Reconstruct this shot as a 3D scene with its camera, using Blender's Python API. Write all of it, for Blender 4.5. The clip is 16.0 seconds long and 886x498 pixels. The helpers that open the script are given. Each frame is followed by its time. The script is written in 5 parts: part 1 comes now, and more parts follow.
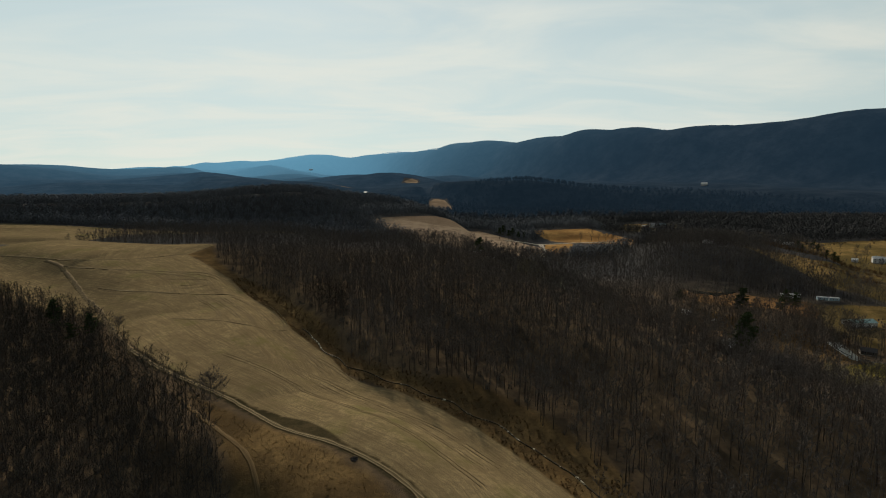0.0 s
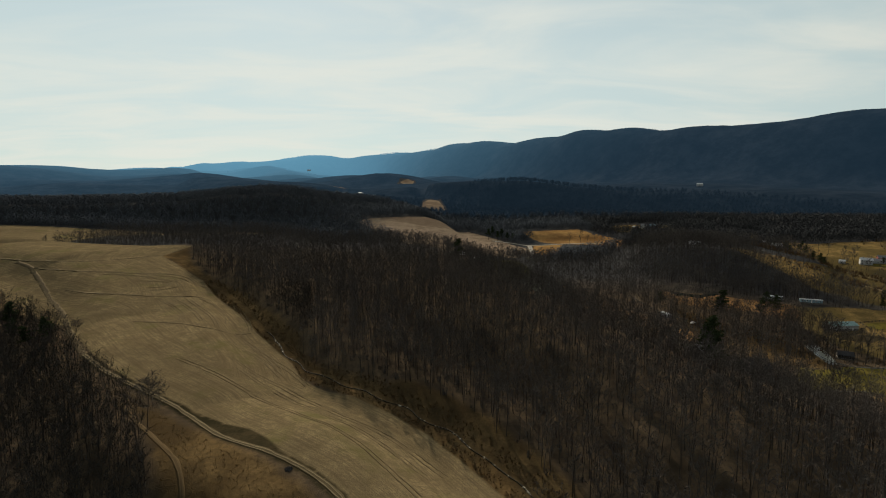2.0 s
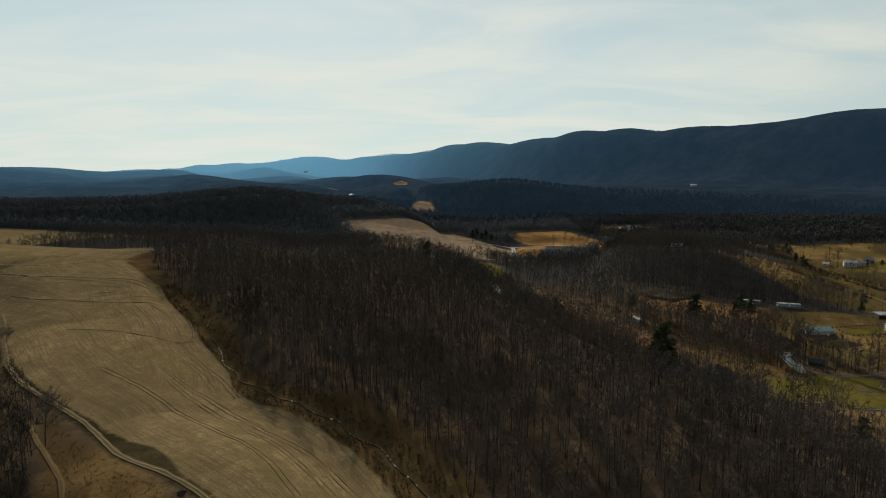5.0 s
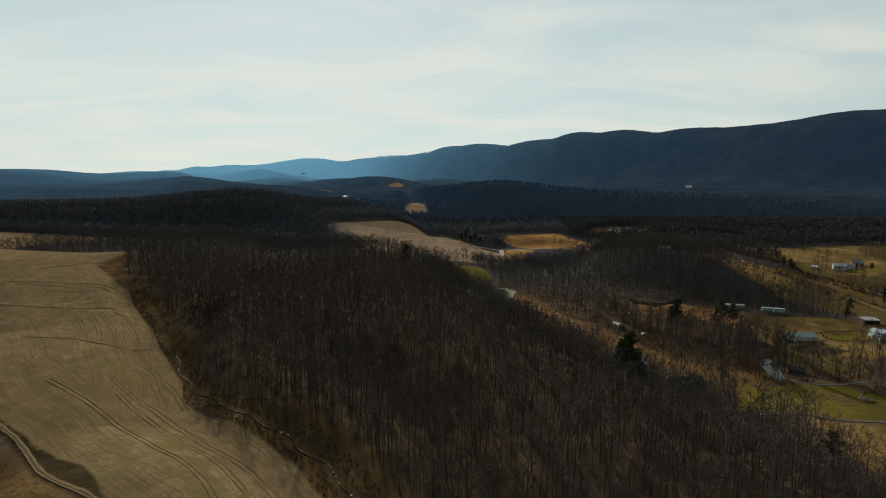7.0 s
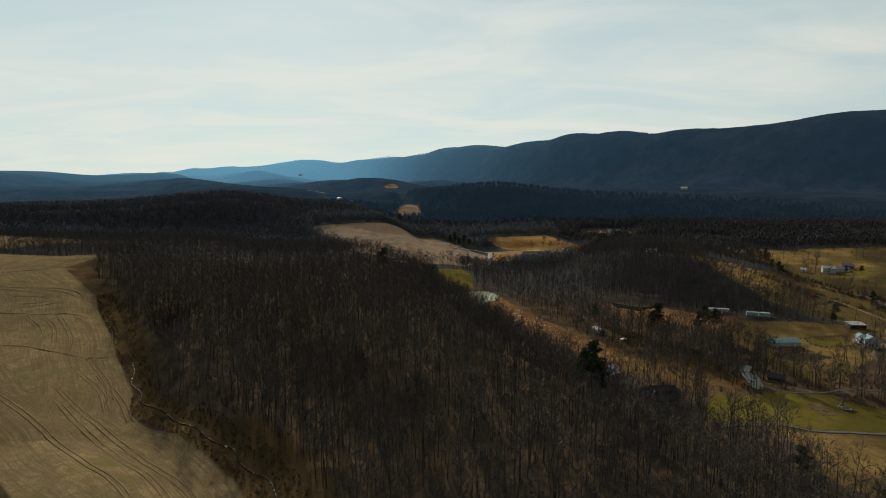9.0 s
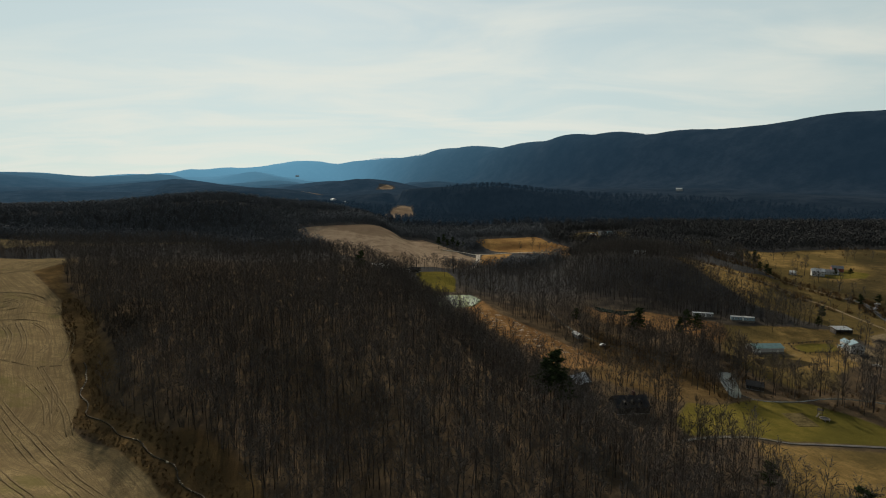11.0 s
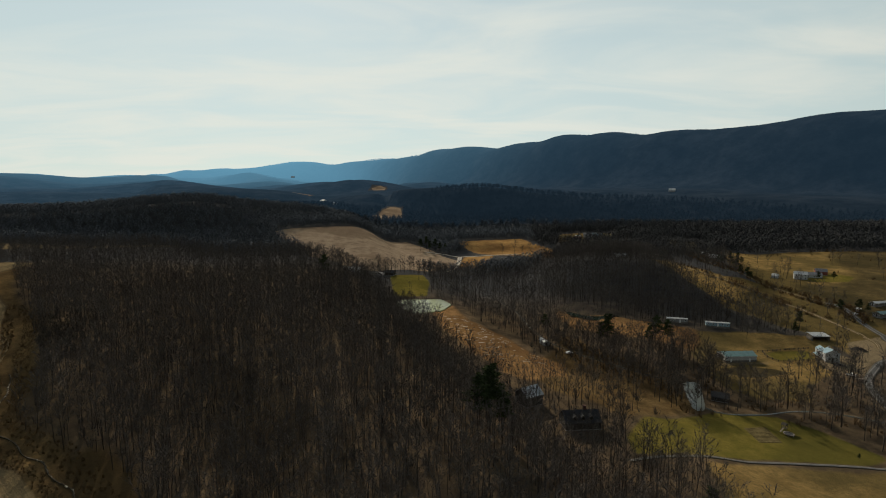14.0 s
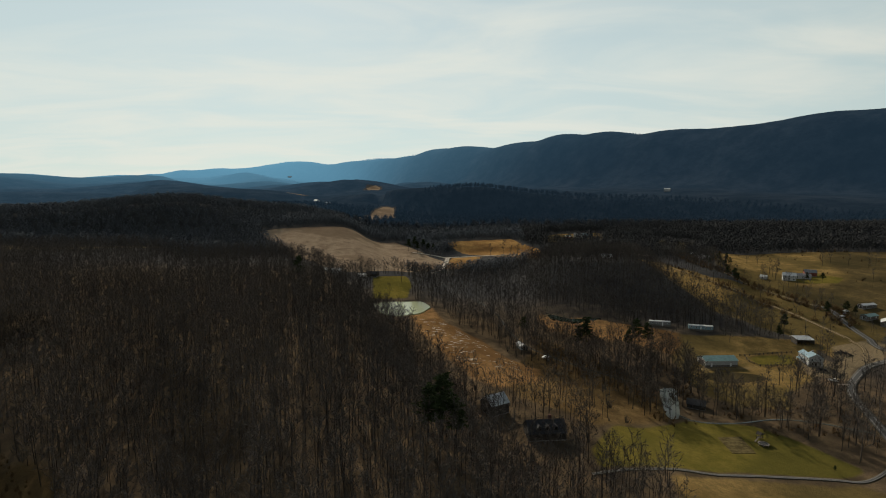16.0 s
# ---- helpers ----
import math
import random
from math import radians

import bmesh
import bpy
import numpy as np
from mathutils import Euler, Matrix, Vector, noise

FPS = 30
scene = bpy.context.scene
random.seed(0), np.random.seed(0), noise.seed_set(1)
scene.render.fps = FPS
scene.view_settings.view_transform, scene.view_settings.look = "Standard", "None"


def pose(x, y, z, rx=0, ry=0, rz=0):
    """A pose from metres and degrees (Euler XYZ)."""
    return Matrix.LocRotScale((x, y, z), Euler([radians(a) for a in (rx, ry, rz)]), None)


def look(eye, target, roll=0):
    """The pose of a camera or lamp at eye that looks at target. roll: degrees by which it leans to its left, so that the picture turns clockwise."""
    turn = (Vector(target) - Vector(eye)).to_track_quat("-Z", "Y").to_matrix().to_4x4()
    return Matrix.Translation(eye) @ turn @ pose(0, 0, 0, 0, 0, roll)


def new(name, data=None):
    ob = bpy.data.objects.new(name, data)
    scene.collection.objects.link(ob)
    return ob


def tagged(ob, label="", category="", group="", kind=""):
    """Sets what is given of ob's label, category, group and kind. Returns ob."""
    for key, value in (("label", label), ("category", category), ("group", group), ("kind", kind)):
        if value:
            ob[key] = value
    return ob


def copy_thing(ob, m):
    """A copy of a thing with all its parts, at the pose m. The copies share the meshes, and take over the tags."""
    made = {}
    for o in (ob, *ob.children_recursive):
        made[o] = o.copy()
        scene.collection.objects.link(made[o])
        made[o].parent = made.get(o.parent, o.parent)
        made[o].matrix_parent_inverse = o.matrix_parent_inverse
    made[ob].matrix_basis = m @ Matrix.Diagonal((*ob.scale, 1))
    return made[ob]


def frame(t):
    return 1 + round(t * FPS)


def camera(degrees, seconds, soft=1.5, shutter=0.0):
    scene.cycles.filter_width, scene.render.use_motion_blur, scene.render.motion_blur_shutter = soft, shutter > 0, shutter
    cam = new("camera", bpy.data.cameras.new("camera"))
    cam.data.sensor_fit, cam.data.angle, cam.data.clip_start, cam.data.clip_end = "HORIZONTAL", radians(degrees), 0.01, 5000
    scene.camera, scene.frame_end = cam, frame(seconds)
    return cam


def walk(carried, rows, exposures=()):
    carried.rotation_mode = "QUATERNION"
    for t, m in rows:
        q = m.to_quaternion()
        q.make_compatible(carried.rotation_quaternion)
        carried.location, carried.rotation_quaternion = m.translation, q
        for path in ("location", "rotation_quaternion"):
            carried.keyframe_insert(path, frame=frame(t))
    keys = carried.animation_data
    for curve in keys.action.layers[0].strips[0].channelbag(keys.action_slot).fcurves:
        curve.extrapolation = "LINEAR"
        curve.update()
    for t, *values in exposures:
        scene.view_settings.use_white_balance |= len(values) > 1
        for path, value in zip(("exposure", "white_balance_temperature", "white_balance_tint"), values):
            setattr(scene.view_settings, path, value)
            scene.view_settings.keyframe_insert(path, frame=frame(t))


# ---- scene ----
cam = camera(81.4, 16.0, soft=1.05)
METRES, EYE, TILT, LEAN, TURN = 165.0, 109.0, 2.8, 2.6, 0.0
ROWS = [
    (0.0, 0.0, 0.0, 0.0, 0.52, -9.87, -3.01),
    (0.5, 0.0311, 0.0071, 0.0013, 0.55, -9.85, -3.0),
    (1.0, 0.0616, 0.0155, 0.0025, 0.57, -9.83, -3.02),
    (1.5, 0.0936, 0.0258, 0.0034, 0.59, -9.81, -3.01),
    (2.0, 0.1231, 0.0366, 0.0041, 0.61, -9.8, -3.0),
    (2.5, 0.1524, 0.0483, 0.0049, 0.63, -9.79, -2.98),
    (3.0, 0.1811, 0.0604, 0.0056, 0.63, -9.77, -2.96),
    (3.5, 0.2101, 0.0728, 0.0065, 0.65, -9.75, -2.95),
    (4.0, 0.2389, 0.0857, 0.0074, 0.66, -9.74, -2.93),
    (6.5, 0.3812, 0.1531, 0.0159, 0.7, -9.53, -2.88),
    (7.0, 0.4094, 0.1675, 0.0177, 0.69, -9.5, -2.87),
    (7.5, 0.4375, 0.1821, 0.019, 0.69, -9.46, -2.86),
    (8.0, 0.4638, 0.1958, 0.0204, 0.69, -9.43, -2.85),
    (8.5, 0.4924, 0.2105, 0.0219, 0.7, -9.39, -2.83),
    (9.0, 0.5208, 0.2257, 0.023, 0.69, -9.35, -2.81),
    (11.5, 0.6551, 0.3002, 0.03, 0.64, -9.22, -2.79),
    (12.0, 0.6828, 0.3149, 0.0309, 0.64, -9.2, -2.78),
    (12.5, 0.7086, 0.3292, 0.0319, 0.64, -9.18, -2.77),
    (13.0, 0.7361, 0.344, 0.0331, 0.62, -9.16, -2.76),
    (13.5, 0.7634, 0.3591, 0.0346, 0.61, -9.15, -2.75),
    (14.0, 0.7904, 0.3739, 0.0361, 0.59, -9.16, -2.74),
    (14.5, 0.8172, 0.3888, 0.037, 0.57, -9.15, -2.72),
    (15.0, 0.8439, 0.404, 0.0377, 0.56, -9.15, -2.71),
    (15.5, 0.8705, 0.4194, 0.0379, 0.55, -9.15, -2.71),
    (16.0, 0.8963, 0.4351, 0.0386, 0.54, -9.18, -2.7),
]
walk(cam, [(t, pose(0, 0, EYE, TILT, LEAN, TURN) @ pose(METRES * x, METRES * y, METRES * z, 90 + pitch, roll, yaw)) for t, x, y, z, yaw, pitch, roll in ROWS])

# ---- light, sky and air ----
SUN_AZIMUTH, SUN_HEIGHT = -17.0, 27.0          # degrees to the right of straight ahead, degrees above the horizon
SKY_STRENGTH, SUN_STRENGTH = 0.075, 5.0


def nodes_of(tree):
    return tree.nodes, tree.links


def make_world():
    world = bpy.data.worlds.new("sky")
    scene.world = world
    world.use_nodes = True
    n, l = nodes_of(world.node_tree)
    n.clear()
    sky = n.new("ShaderNodeTexSky")
    sky.sky_type = "NISHITA"
    sky.sun_disc = False
    sky.sun_elevation, sky.sun_rotation = radians(SUN_HEIGHT), radians(SUN_AZIMUTH)
    sky.altitude, sky.air_density, sky.dust_density, sky.ozone_density = 300, 1.0, 0.3, 1.5
    coord = n.new("ShaderNodeTexCoord")
    # thin high cloud: the view direction spread onto a flat layer overhead
    sep = n.new("ShaderNodeSeparateXYZ")
    l.new(coord.outputs["Generated"], sep.inputs[0])
    up = n.new("ShaderNodeMath")
    up.operation = "MAXIMUM"
    up.inputs[1].default_value = 0.03
    l.new(sep.outputs["Z"], up.inputs[0])
    lift = n.new("ShaderNodeMath")
    lift.operation = "ADD"
    lift.inputs[1].default_value = 0.12
    l.new(up.outputs[0], lift.inputs[0])
    flat = n.new("ShaderNodeVectorMath")
    flat.operation = "DIVIDE"
    join = n.new("ShaderNodeCombineXYZ")
    for i in range(3):
        l.new(lift.outputs[0], join.inputs[i])
    l.new(coord.outputs["Generated"], flat.inputs[0])
    l.new(join.outputs[0], flat.inputs[1])
    turn = n.new("ShaderNodeMapping")
    turn.inputs["Rotation"].default_value = (0, 0, radians(-24))
    turn.inputs["Scale"].default_value = (0.62, 1.2, 0.0)
    turn.inputs["Location"].default_value = (1.7, 0.4, 0.0)
    l.new(flat.outputs[0], turn.inputs[0])
    puff = n.new("ShaderNodeTexNoise")
    puff.inputs["Scale"].default_value, puff.inputs["Detail"].default_value = 1.2, 7
    puff.inputs["Roughness"].default_value, puff.inputs["Distortion"].default_value = 0.55, 0.7
    l.new(turn.outputs[0], puff.inputs["Vector"])
    ramp = n.new("ShaderNodeMapRange")
    ramp.interpolation_type = "SMOOTHSTEP"
    ramp.inputs["From Min"].default_value, ramp.inputs["From Max"].default_value = 0.34, 0.70
    ramp.inputs["To Min"].default_value, ramp.inputs["To Max"].default_value = 0.05, 0.9
    l.new(puff.outputs["Fac"], ramp.inputs["Value"])
    mix = n.new("ShaderNodeMix")
    mix.data_type = "RGBA"
    # the veil takes its light from the sky behind it
    veil = n.new("ShaderNodeMix")
    veil.data_type, veil.blend_type = "RGBA", "MIX"
    # thickest low down, where one looks through most of it
    low = n.new("ShaderNodeMapRange")
    low.interpolation_type = "SMOOTHSTEP"
    low.inputs["From Min"].default_value, low.inputs["From Max"].default_value = 0.05, 1.0
    low.inputs["To Min"].default_value, low.inputs["To Max"].default_value = 0.86, 0.10
    l.new(sep.outputs["Z"], low.inputs["Value"])
    l.new(low.outputs[0], veil.inputs["Factor"])
    veil.inputs["B"].default_value = (8.2, 9.7, 9.3, 1)
    l.new(sky.outputs[0], veil.inputs["A"])
    l.new(veil.outputs["Result"], mix.inputs["A"])
    mix.inputs["B"].default_value = (10.5, 10.6, 9.5, 1)
    thin = n.new("ShaderNodeMath")
    thin.operation = "MULTIPLY"
    l.new(ramp.outputs[0], thin.inputs[0])
    l.new(low.outputs[0], thin.inputs[1])
    l.new(thin.outputs[0], mix.inputs["Factor"])
    # haze scatters forwards: it is brighter on the sun's side of the sky than on the other
    facing = n.new("ShaderNodeVectorMath")
    facing.operation = "DOT_PRODUCT"
    az, el = radians(SUN_AZIMUTH), radians(SUN_HEIGHT)
    facing.inputs[1].default_value = (math.sin(az) * math.cos(el), math.cos(az) * math.cos(el), math.sin(el))
    l.new(coord.outputs["Generated"], facing.inputs[0])
    glow = n.new("ShaderNodeMapRange")
    glow.interpolation_type = "SMOOTHSTEP"
    glow.inputs["From Min"].default_value, glow.inputs["From Max"].default_value = -0.6, 0.95
    glow.inputs["To Min"].default_value, glow.inputs["To Max"].default_value = 0.45, 1.0
    l.new(facing.outputs["Value"], glow.inputs["Value"])
    power = n.new("ShaderNodeMath")
    power.operation = "MULTIPLY"
    power.inputs[1].default_value = SKY_STRENGTH
    l.new(glow.outputs[0], power.inputs[0])
    bg = n.new("ShaderNodeBackground")
    l.new(power.outputs[0], bg.inputs["Strength"])
    l.new(mix.outputs["Result"], bg.inputs["Color"])
    out = n.new("ShaderNodeOutputWorld")
    l.new(bg.outputs[0], out.inputs[0])


make_world()
sun_data = bpy.data.lights.new("sun", "SUN")
sun_data.energy, sun_data.angle, sun_data.color = SUN_STRENGTH, radians(1.5), (1.0, 0.88, 0.70)
sun_lamp = new("sun", sun_data)
az, el = radians(SUN_AZIMUTH), radians(SUN_HEIGHT)
sun_lamp.matrix_world = look((0, 0, 500), (-math.sin(az) * math.cos(el), -math.cos(az) * math.cos(el), 500 - math.sin(el)))


# ---- materials ----
def material(name, rough=0.9, metal=0.0, spec=0.2):
    m = bpy.data.materials.new(name)
    m.use_nodes = True
    n, l = nodes_of(m.node_tree)
    b = n["Principled BSDF"]
    b.inputs["Roughness"].default_value, b.inputs["Metallic"].default_value = rough, metal
    b.inputs["Specular IOR Level"].default_value = spec
    return m, n, l, b


def rgb(c):
    return (*c, 1) if len(c) == 3 else c


def noise_tex(n, l, scale, detail=4, rough=0.55, vector=None, stretch=None):
    if vector is None:
        g = n.new("ShaderNodeNewGeometry")
        vector = g.outputs["Position"]
    if stretch:
        mp = n.new("ShaderNodeMapping")
        mp.inputs["Scale"].default_value = stretch
        l.new(vector, mp.inputs[0])
        vector = mp.outputs[0]
    t = n.new("ShaderNodeTexNoise")
    t.inputs["Scale"].default_value, t.inputs["Detail"].default_value, t.inputs["Roughness"].default_value = scale, detail, rough
    l.new(vector, t.inputs["Vector"])
    return t.outputs["Fac"]


def smooth(n, l, value, lo, hi, a=0.0, b=1.0):
    r = n.new("ShaderNodeMapRange")
    r.interpolation_type = "SMOOTHSTEP"
    for k, v in (("From Min", lo), ("From Max", hi), ("To Min", a), ("To Max", b)):
        r.inputs[k].default_value = v
    l.new(value, r.inputs["Value"])
    return r.outputs[0]


def calc(n, l, op, a, b):
    m = n.new("ShaderNodeMath")
    m.operation = op
    for i, v in enumerate((a, b)):
        if isinstance(v, (int, float)):
            m.inputs[i].default_value = v
        else:
            l.new(v, m.inputs[i])
    return m.outputs[0]


def blend(n, l, fac, a, b, mode="MIX"):
    m = n.new("ShaderNodeMix")
    m.data_type, m.blend_type = "RGBA", mode
    for key, v in (("Factor", fac), ("A", a), ("B", b)):
        if isinstance(v, (int, float)):
            m.inputs[key].default_value = v
        elif isinstance(v, tuple):
            m.inputs[key].default_value = rgb(v)
        else:
            l.new(v, m.inputs[key])
    return m.outputs["Result"]


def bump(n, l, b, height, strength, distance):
    k = n.new("ShaderNodeBump")
    k.inputs["Strength"].default_value, k.inputs["Distance"].default_value = strength, distance
    l.new(height, k.inputs["Height"])
    l.new(k.outputs[0], b.inputs["Normal"])


def plain(name, colour, rough=0.8, metal=0.0, var=0.25, scale=0.6, spec=0.3, worn=None):
    """A surface with grain and stains at two scales."""
    m, n, l, b = material(name, rough, metal, spec)
    co = n.new("ShaderNodeTexCoord").outputs["Object"]
    big = noise_tex(n, l, scale, 3, 0.6, co)
    fine = noise_tex(n, l, scale * 14, 3, 0.6, co)
    dark = tuple(c * (1 - var) for c in colour)
    light = tuple(min(1, c * (1 + var)) for c in colour)
    c = blend(n, l, smooth(n, l, big, 0.3, 0.7), dark, light)
    c = blend(n, l, smooth(n, l, fine, 0.45, 0.75, 0, 0.45), c, worn or dark)
    l.new(c, b.inputs["Base Color"])
    bump(n, l, b, fine, 0.25, 0.02)
    return m


def wood_of_trees(name, a, b_, rough=0.95):
    m, n, l, b = material(name, rough, 0, 0.0)
    g = n.new("ShaderNodeNewGeometry")
    info = n.new("ShaderNodeObjectInfo")
    mixed = calc(n, l, "FRACT", calc(n, l, "ADD", g.outputs["Random Per Island"], info.outputs["Random"]), 0.0)
    stand = noise_tex(n, l, 0.02, 3, 0.6)
    c = blend(n, l, mixed, a, b_)
    c = blend(n, l, smooth(n, l, stand, 0.35, 0.7, 0.0, 0.6), c, tuple(v * 0.62 for v in a))
    l.new(c, b.inputs["Base Color"])
    return m


BARK = wood_of_trees("bark", (0.040, 0.034, 0.029), (0.092, 0.078, 0.064))
TWIG = wood_of_trees("twigs", (0.078, 0.069, 0.062), (0.118, 0.104, 0.092))
NEEDLE = wood_of_trees("needles", (0.030, 0.042, 0.019), (0.054, 0.068, 0.031))
# lighter and bluer than the near twigs: haze put into the tree colour
BACK_WOOD = wood_of_trees("woodland_behind_hazed", (0.098, 0.104, 0.111), (0.104, 0.110, 0.116))
# darker copy of BACK_WOOD: shade put into the colour
SHADED_WOOD = wood_of_trees("shade_dark_wood", (0.046, 0.047, 0.047), (0.056, 0.056, 0.055))
# same twigs in a darker copy, crown shade painted in for the hollow
HOLLOW_TWIG = wood_of_trees("shade_dark_twigs", (0.036, 0.033, 0.028), (0.062, 0.056, 0.047))
# bluish like BACK_WOOD, with haze put into the base colour
FAR_WOOD = wood_of_trees("far_woodland_hazed", (0.050, 0.056, 0.063), (0.058, 0.064, 0.071))


def hazed_distance_material():
    """Far woodland: a dark canopy, with blue haze painted on as emission that grows with distance."""
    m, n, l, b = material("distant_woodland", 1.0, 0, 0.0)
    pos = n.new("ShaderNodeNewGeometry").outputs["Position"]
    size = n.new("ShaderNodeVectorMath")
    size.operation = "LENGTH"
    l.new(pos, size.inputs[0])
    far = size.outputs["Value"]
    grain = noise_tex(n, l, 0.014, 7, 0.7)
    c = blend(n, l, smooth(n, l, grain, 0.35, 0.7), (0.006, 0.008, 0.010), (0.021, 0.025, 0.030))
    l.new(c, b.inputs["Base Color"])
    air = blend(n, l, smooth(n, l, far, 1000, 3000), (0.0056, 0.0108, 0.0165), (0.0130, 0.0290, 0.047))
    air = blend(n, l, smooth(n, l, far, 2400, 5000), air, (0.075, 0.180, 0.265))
    # the painted haze glows more strongly towards the sun's side of the valley
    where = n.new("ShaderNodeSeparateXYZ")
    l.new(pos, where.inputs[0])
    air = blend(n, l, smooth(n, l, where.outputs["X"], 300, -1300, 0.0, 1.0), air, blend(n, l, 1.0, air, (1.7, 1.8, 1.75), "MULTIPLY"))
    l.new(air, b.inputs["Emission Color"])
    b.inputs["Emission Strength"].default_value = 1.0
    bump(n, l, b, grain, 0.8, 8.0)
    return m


HAZED_DISTANCE = hazed_distance_material()


# ---- the lie of the land: crests, streams and foot lines, and the ground spread between them ----
LAND = []


def line(*pts):
    LAND.append(pts)


line((310, 140, -3), (300, 230, 0), (275, 330, 1), (235, 365, 2), (222, 400, 3), (190, 440, 6), (170, 520, 9), (165, 620, 11), (158, 740, 12), (110, 900, 22), (60, 1150, 38), (0, 1400, 54), (-70, 1750, 76), (-150, 2100, 105))  # valley stream
line((130, 90, -2), (70, 150, 3), (45, 178, 5), (30, 200, 6.5), (22, 209, 7.4), (0, 227, 10.4), (-18, 240, 12), (-30, 245, 12.7), (-45, 254, 15), (-75, 293, 17.5), (-101, 323, 23), (-139, 377, 27), (-164, 401, 31), (-190, 450, 41), (-232, 492, 50))  # field brook
line((20, 110, 10), (-10, 145, 15), (-42, 170, 20), (-90, 193, 20), (-123, 264, 28), (-145, 330, 29), (-200, 400, 40), (-270, 470, 50), (-380, 500, 52))  # field shoulder
line((-20, 90, 4), (-90, 130, 8), (-170, 190, 16), (-260, 300, 26), (-420, 400, 38))  # left hollow
line((150, 120, 8), (130, 180, 22), (112, 250, 28), (70, 330, 34), (38, 420, 37), (5, 520, 40), (-40, 600, 39), (-110, 680, 34))  # hill crest
line((232, 190, 4), (200, 250, 7), (168, 305, 10), (150, 380, 11), (132, 440, 12), (112, 520, 13), (90, 600, 18))  # hill foot
line((40, 214, 12), (15, 236, 16), (-20, 265, 20), (-62, 306, 28), (-90, 350, 33), (-135, 410, 39), (-190, 490, 45))  # bank
line((-760, 545, 41), (-420, 545, 40), (-280, 552, 41))  # behind dip
line((-800, 610, 47), (-600, 610, 47), (-457, 605, 46), (-330, 605, 43), (-240, 640, 44))  # behind field
line((-820, 690, 56), (-595, 700, 52), (-533, 700, 50), (-456, 700, 47), (-355, 700, 42), (-250, 690, 44))  # behind top
line((-10, 690, 34), (-54, 826, 58), (-90, 900, 60))  # hill field
line((165, 800, 18), (234, 795, 22), (287, 770, 25), (372, 870, 40), (362, 930, 40))  # gold field
line((150, 900, 32), (255, 930, 33))  # gold back
line((275, 515, 16), (318, 590, 42), (335, 680, 38))  # pine knoll
line((375, 370, 3), (398, 445, 9), (440, 500, 17), (495, 568, 26), (580, 640, 32), (760, 760, 40))  # farm
line((329, 384, 2.3), (334, 415, 5.5), (337, 440, 8.8))  # flat
line((296, 463, 10.5), (330, 451, 10.5), (346, 445, 9.6), (362, 440, 9))  # trailer terrace
line((372, 475, 14), (378, 520, 25), (388, 580, 33), (398, 660, 34))  # knoll spur
line((430, 260, 0), (520, 380, 12), (700, 480, 24))  # right low
line((-630, 2630, 136), (-400, 2470, 140), (-250, 2340, 144), (-110, 2200, 114))  # patch hill
line((-1515, 3654, 217), (-1399, 3705, 231), (-1249, 3712, 241), (-1121, 3706, 214), (-984, 3646, 175), (-801, 3544, 152))  # blue hill
line((-650, 760, 76), (-540, 840, 76), (-430, 860, 81), (-340, 870, 91), (-260, 860, 96), (-220, 920, 87), (-160, 1040, 75), (-100, 1150, 52))  # left hill
line((-90, 1750, 110), (20, 1650, 117), (120, 1600, 123), (230, 1530, 126), (360, 1560, 109), (530, 1560, 98), (780, 1570, 103))  # mid hill
line((150, 1300, 48), (380, 1150, 48), (620, 1000, 46), (900, 960, 48))  # mid foot
line((-2253, 2334, 194), (-2209, 2521, 190), (-2139, 2720, 188), (-2084, 2831, 191), (-2019, 2945, 190), (-1944, 3062, 188), (-1856, 3181, 190), (-1757, 3301, 187), (-1621, 3377, 190), (-1454, 3406, 184), (-1263, 3383, 150))  # left back
line((-1116, 1992, 101), (-1140, 2154, 117), (-1134, 2275, 133), (-1074, 2309, 141), (-952, 2260, 134), (-731, 2033, 130), (-522, 1763, 119), (-429, 1670, 99), (-352, 1643, 79))  # round hill
line((-1300, 1250, 70), (-700, 1450, 66), (-300, 1600, 72))  # left vale
line((-300, 2900, 110), (-500, 3500, 130), (-700, 4000, 150))  # gap
line((-2186, 3918, 187), (-2090, 3974, 212), (-1997, 4083, 262), (-1879, 4200, 252), (-1729, 4270, 263), (-1605, 4324, 272), (-1491, 4369, 301), (-1365, 4415, 331), (-1184, 4474, 350), (-979, 4479, 345))  # far ridge
line((-930, 4510, 333), (-720, 4440, 340), (-420, 4280, 365), (-50, 4000, 383), (280, 3790, 390), (560, 3460, 388), (710, 3170, 392), (860, 2930, 401), (1010, 2770, 394), (1140, 2610, 369), (1230, 2460, 369), (1340, 2320, 360), (1430, 2200, 371), (1530, 2080, 374), (1620, 1970, 386))  # mountain
line((0, 3000, 150), (400, 2350, 125), (800, 1800, 118), (1200, 1300, 95), (1800, 800, 90))  # mountain foot
line((1620, 1970, 398), (2300, 1300, 380), (3600, 0, 350))  # mountain east
line((-4800, 3000, 120), (-3000, 4900, 150), (-1500, 5300, 200), (500, 5200, 250), (2500, 4000, 300), (4500, 1500, 300))  # beyond
line((1000, 700, 50), (1500, 300, 60))  # right
line((-1500, -300, 20), (0, -300, 0), (1500, -300, 20))  # behind
line((-1500, 900, 60), (-1200, 400, 50))  # left edge


SKYLINE = [pts for pts in LAND if max(p[2] for p in pts) > 155 and 1900 < pts[0][1] < 4600 and pts[0][0] > -2240 and len(pts) > 4]


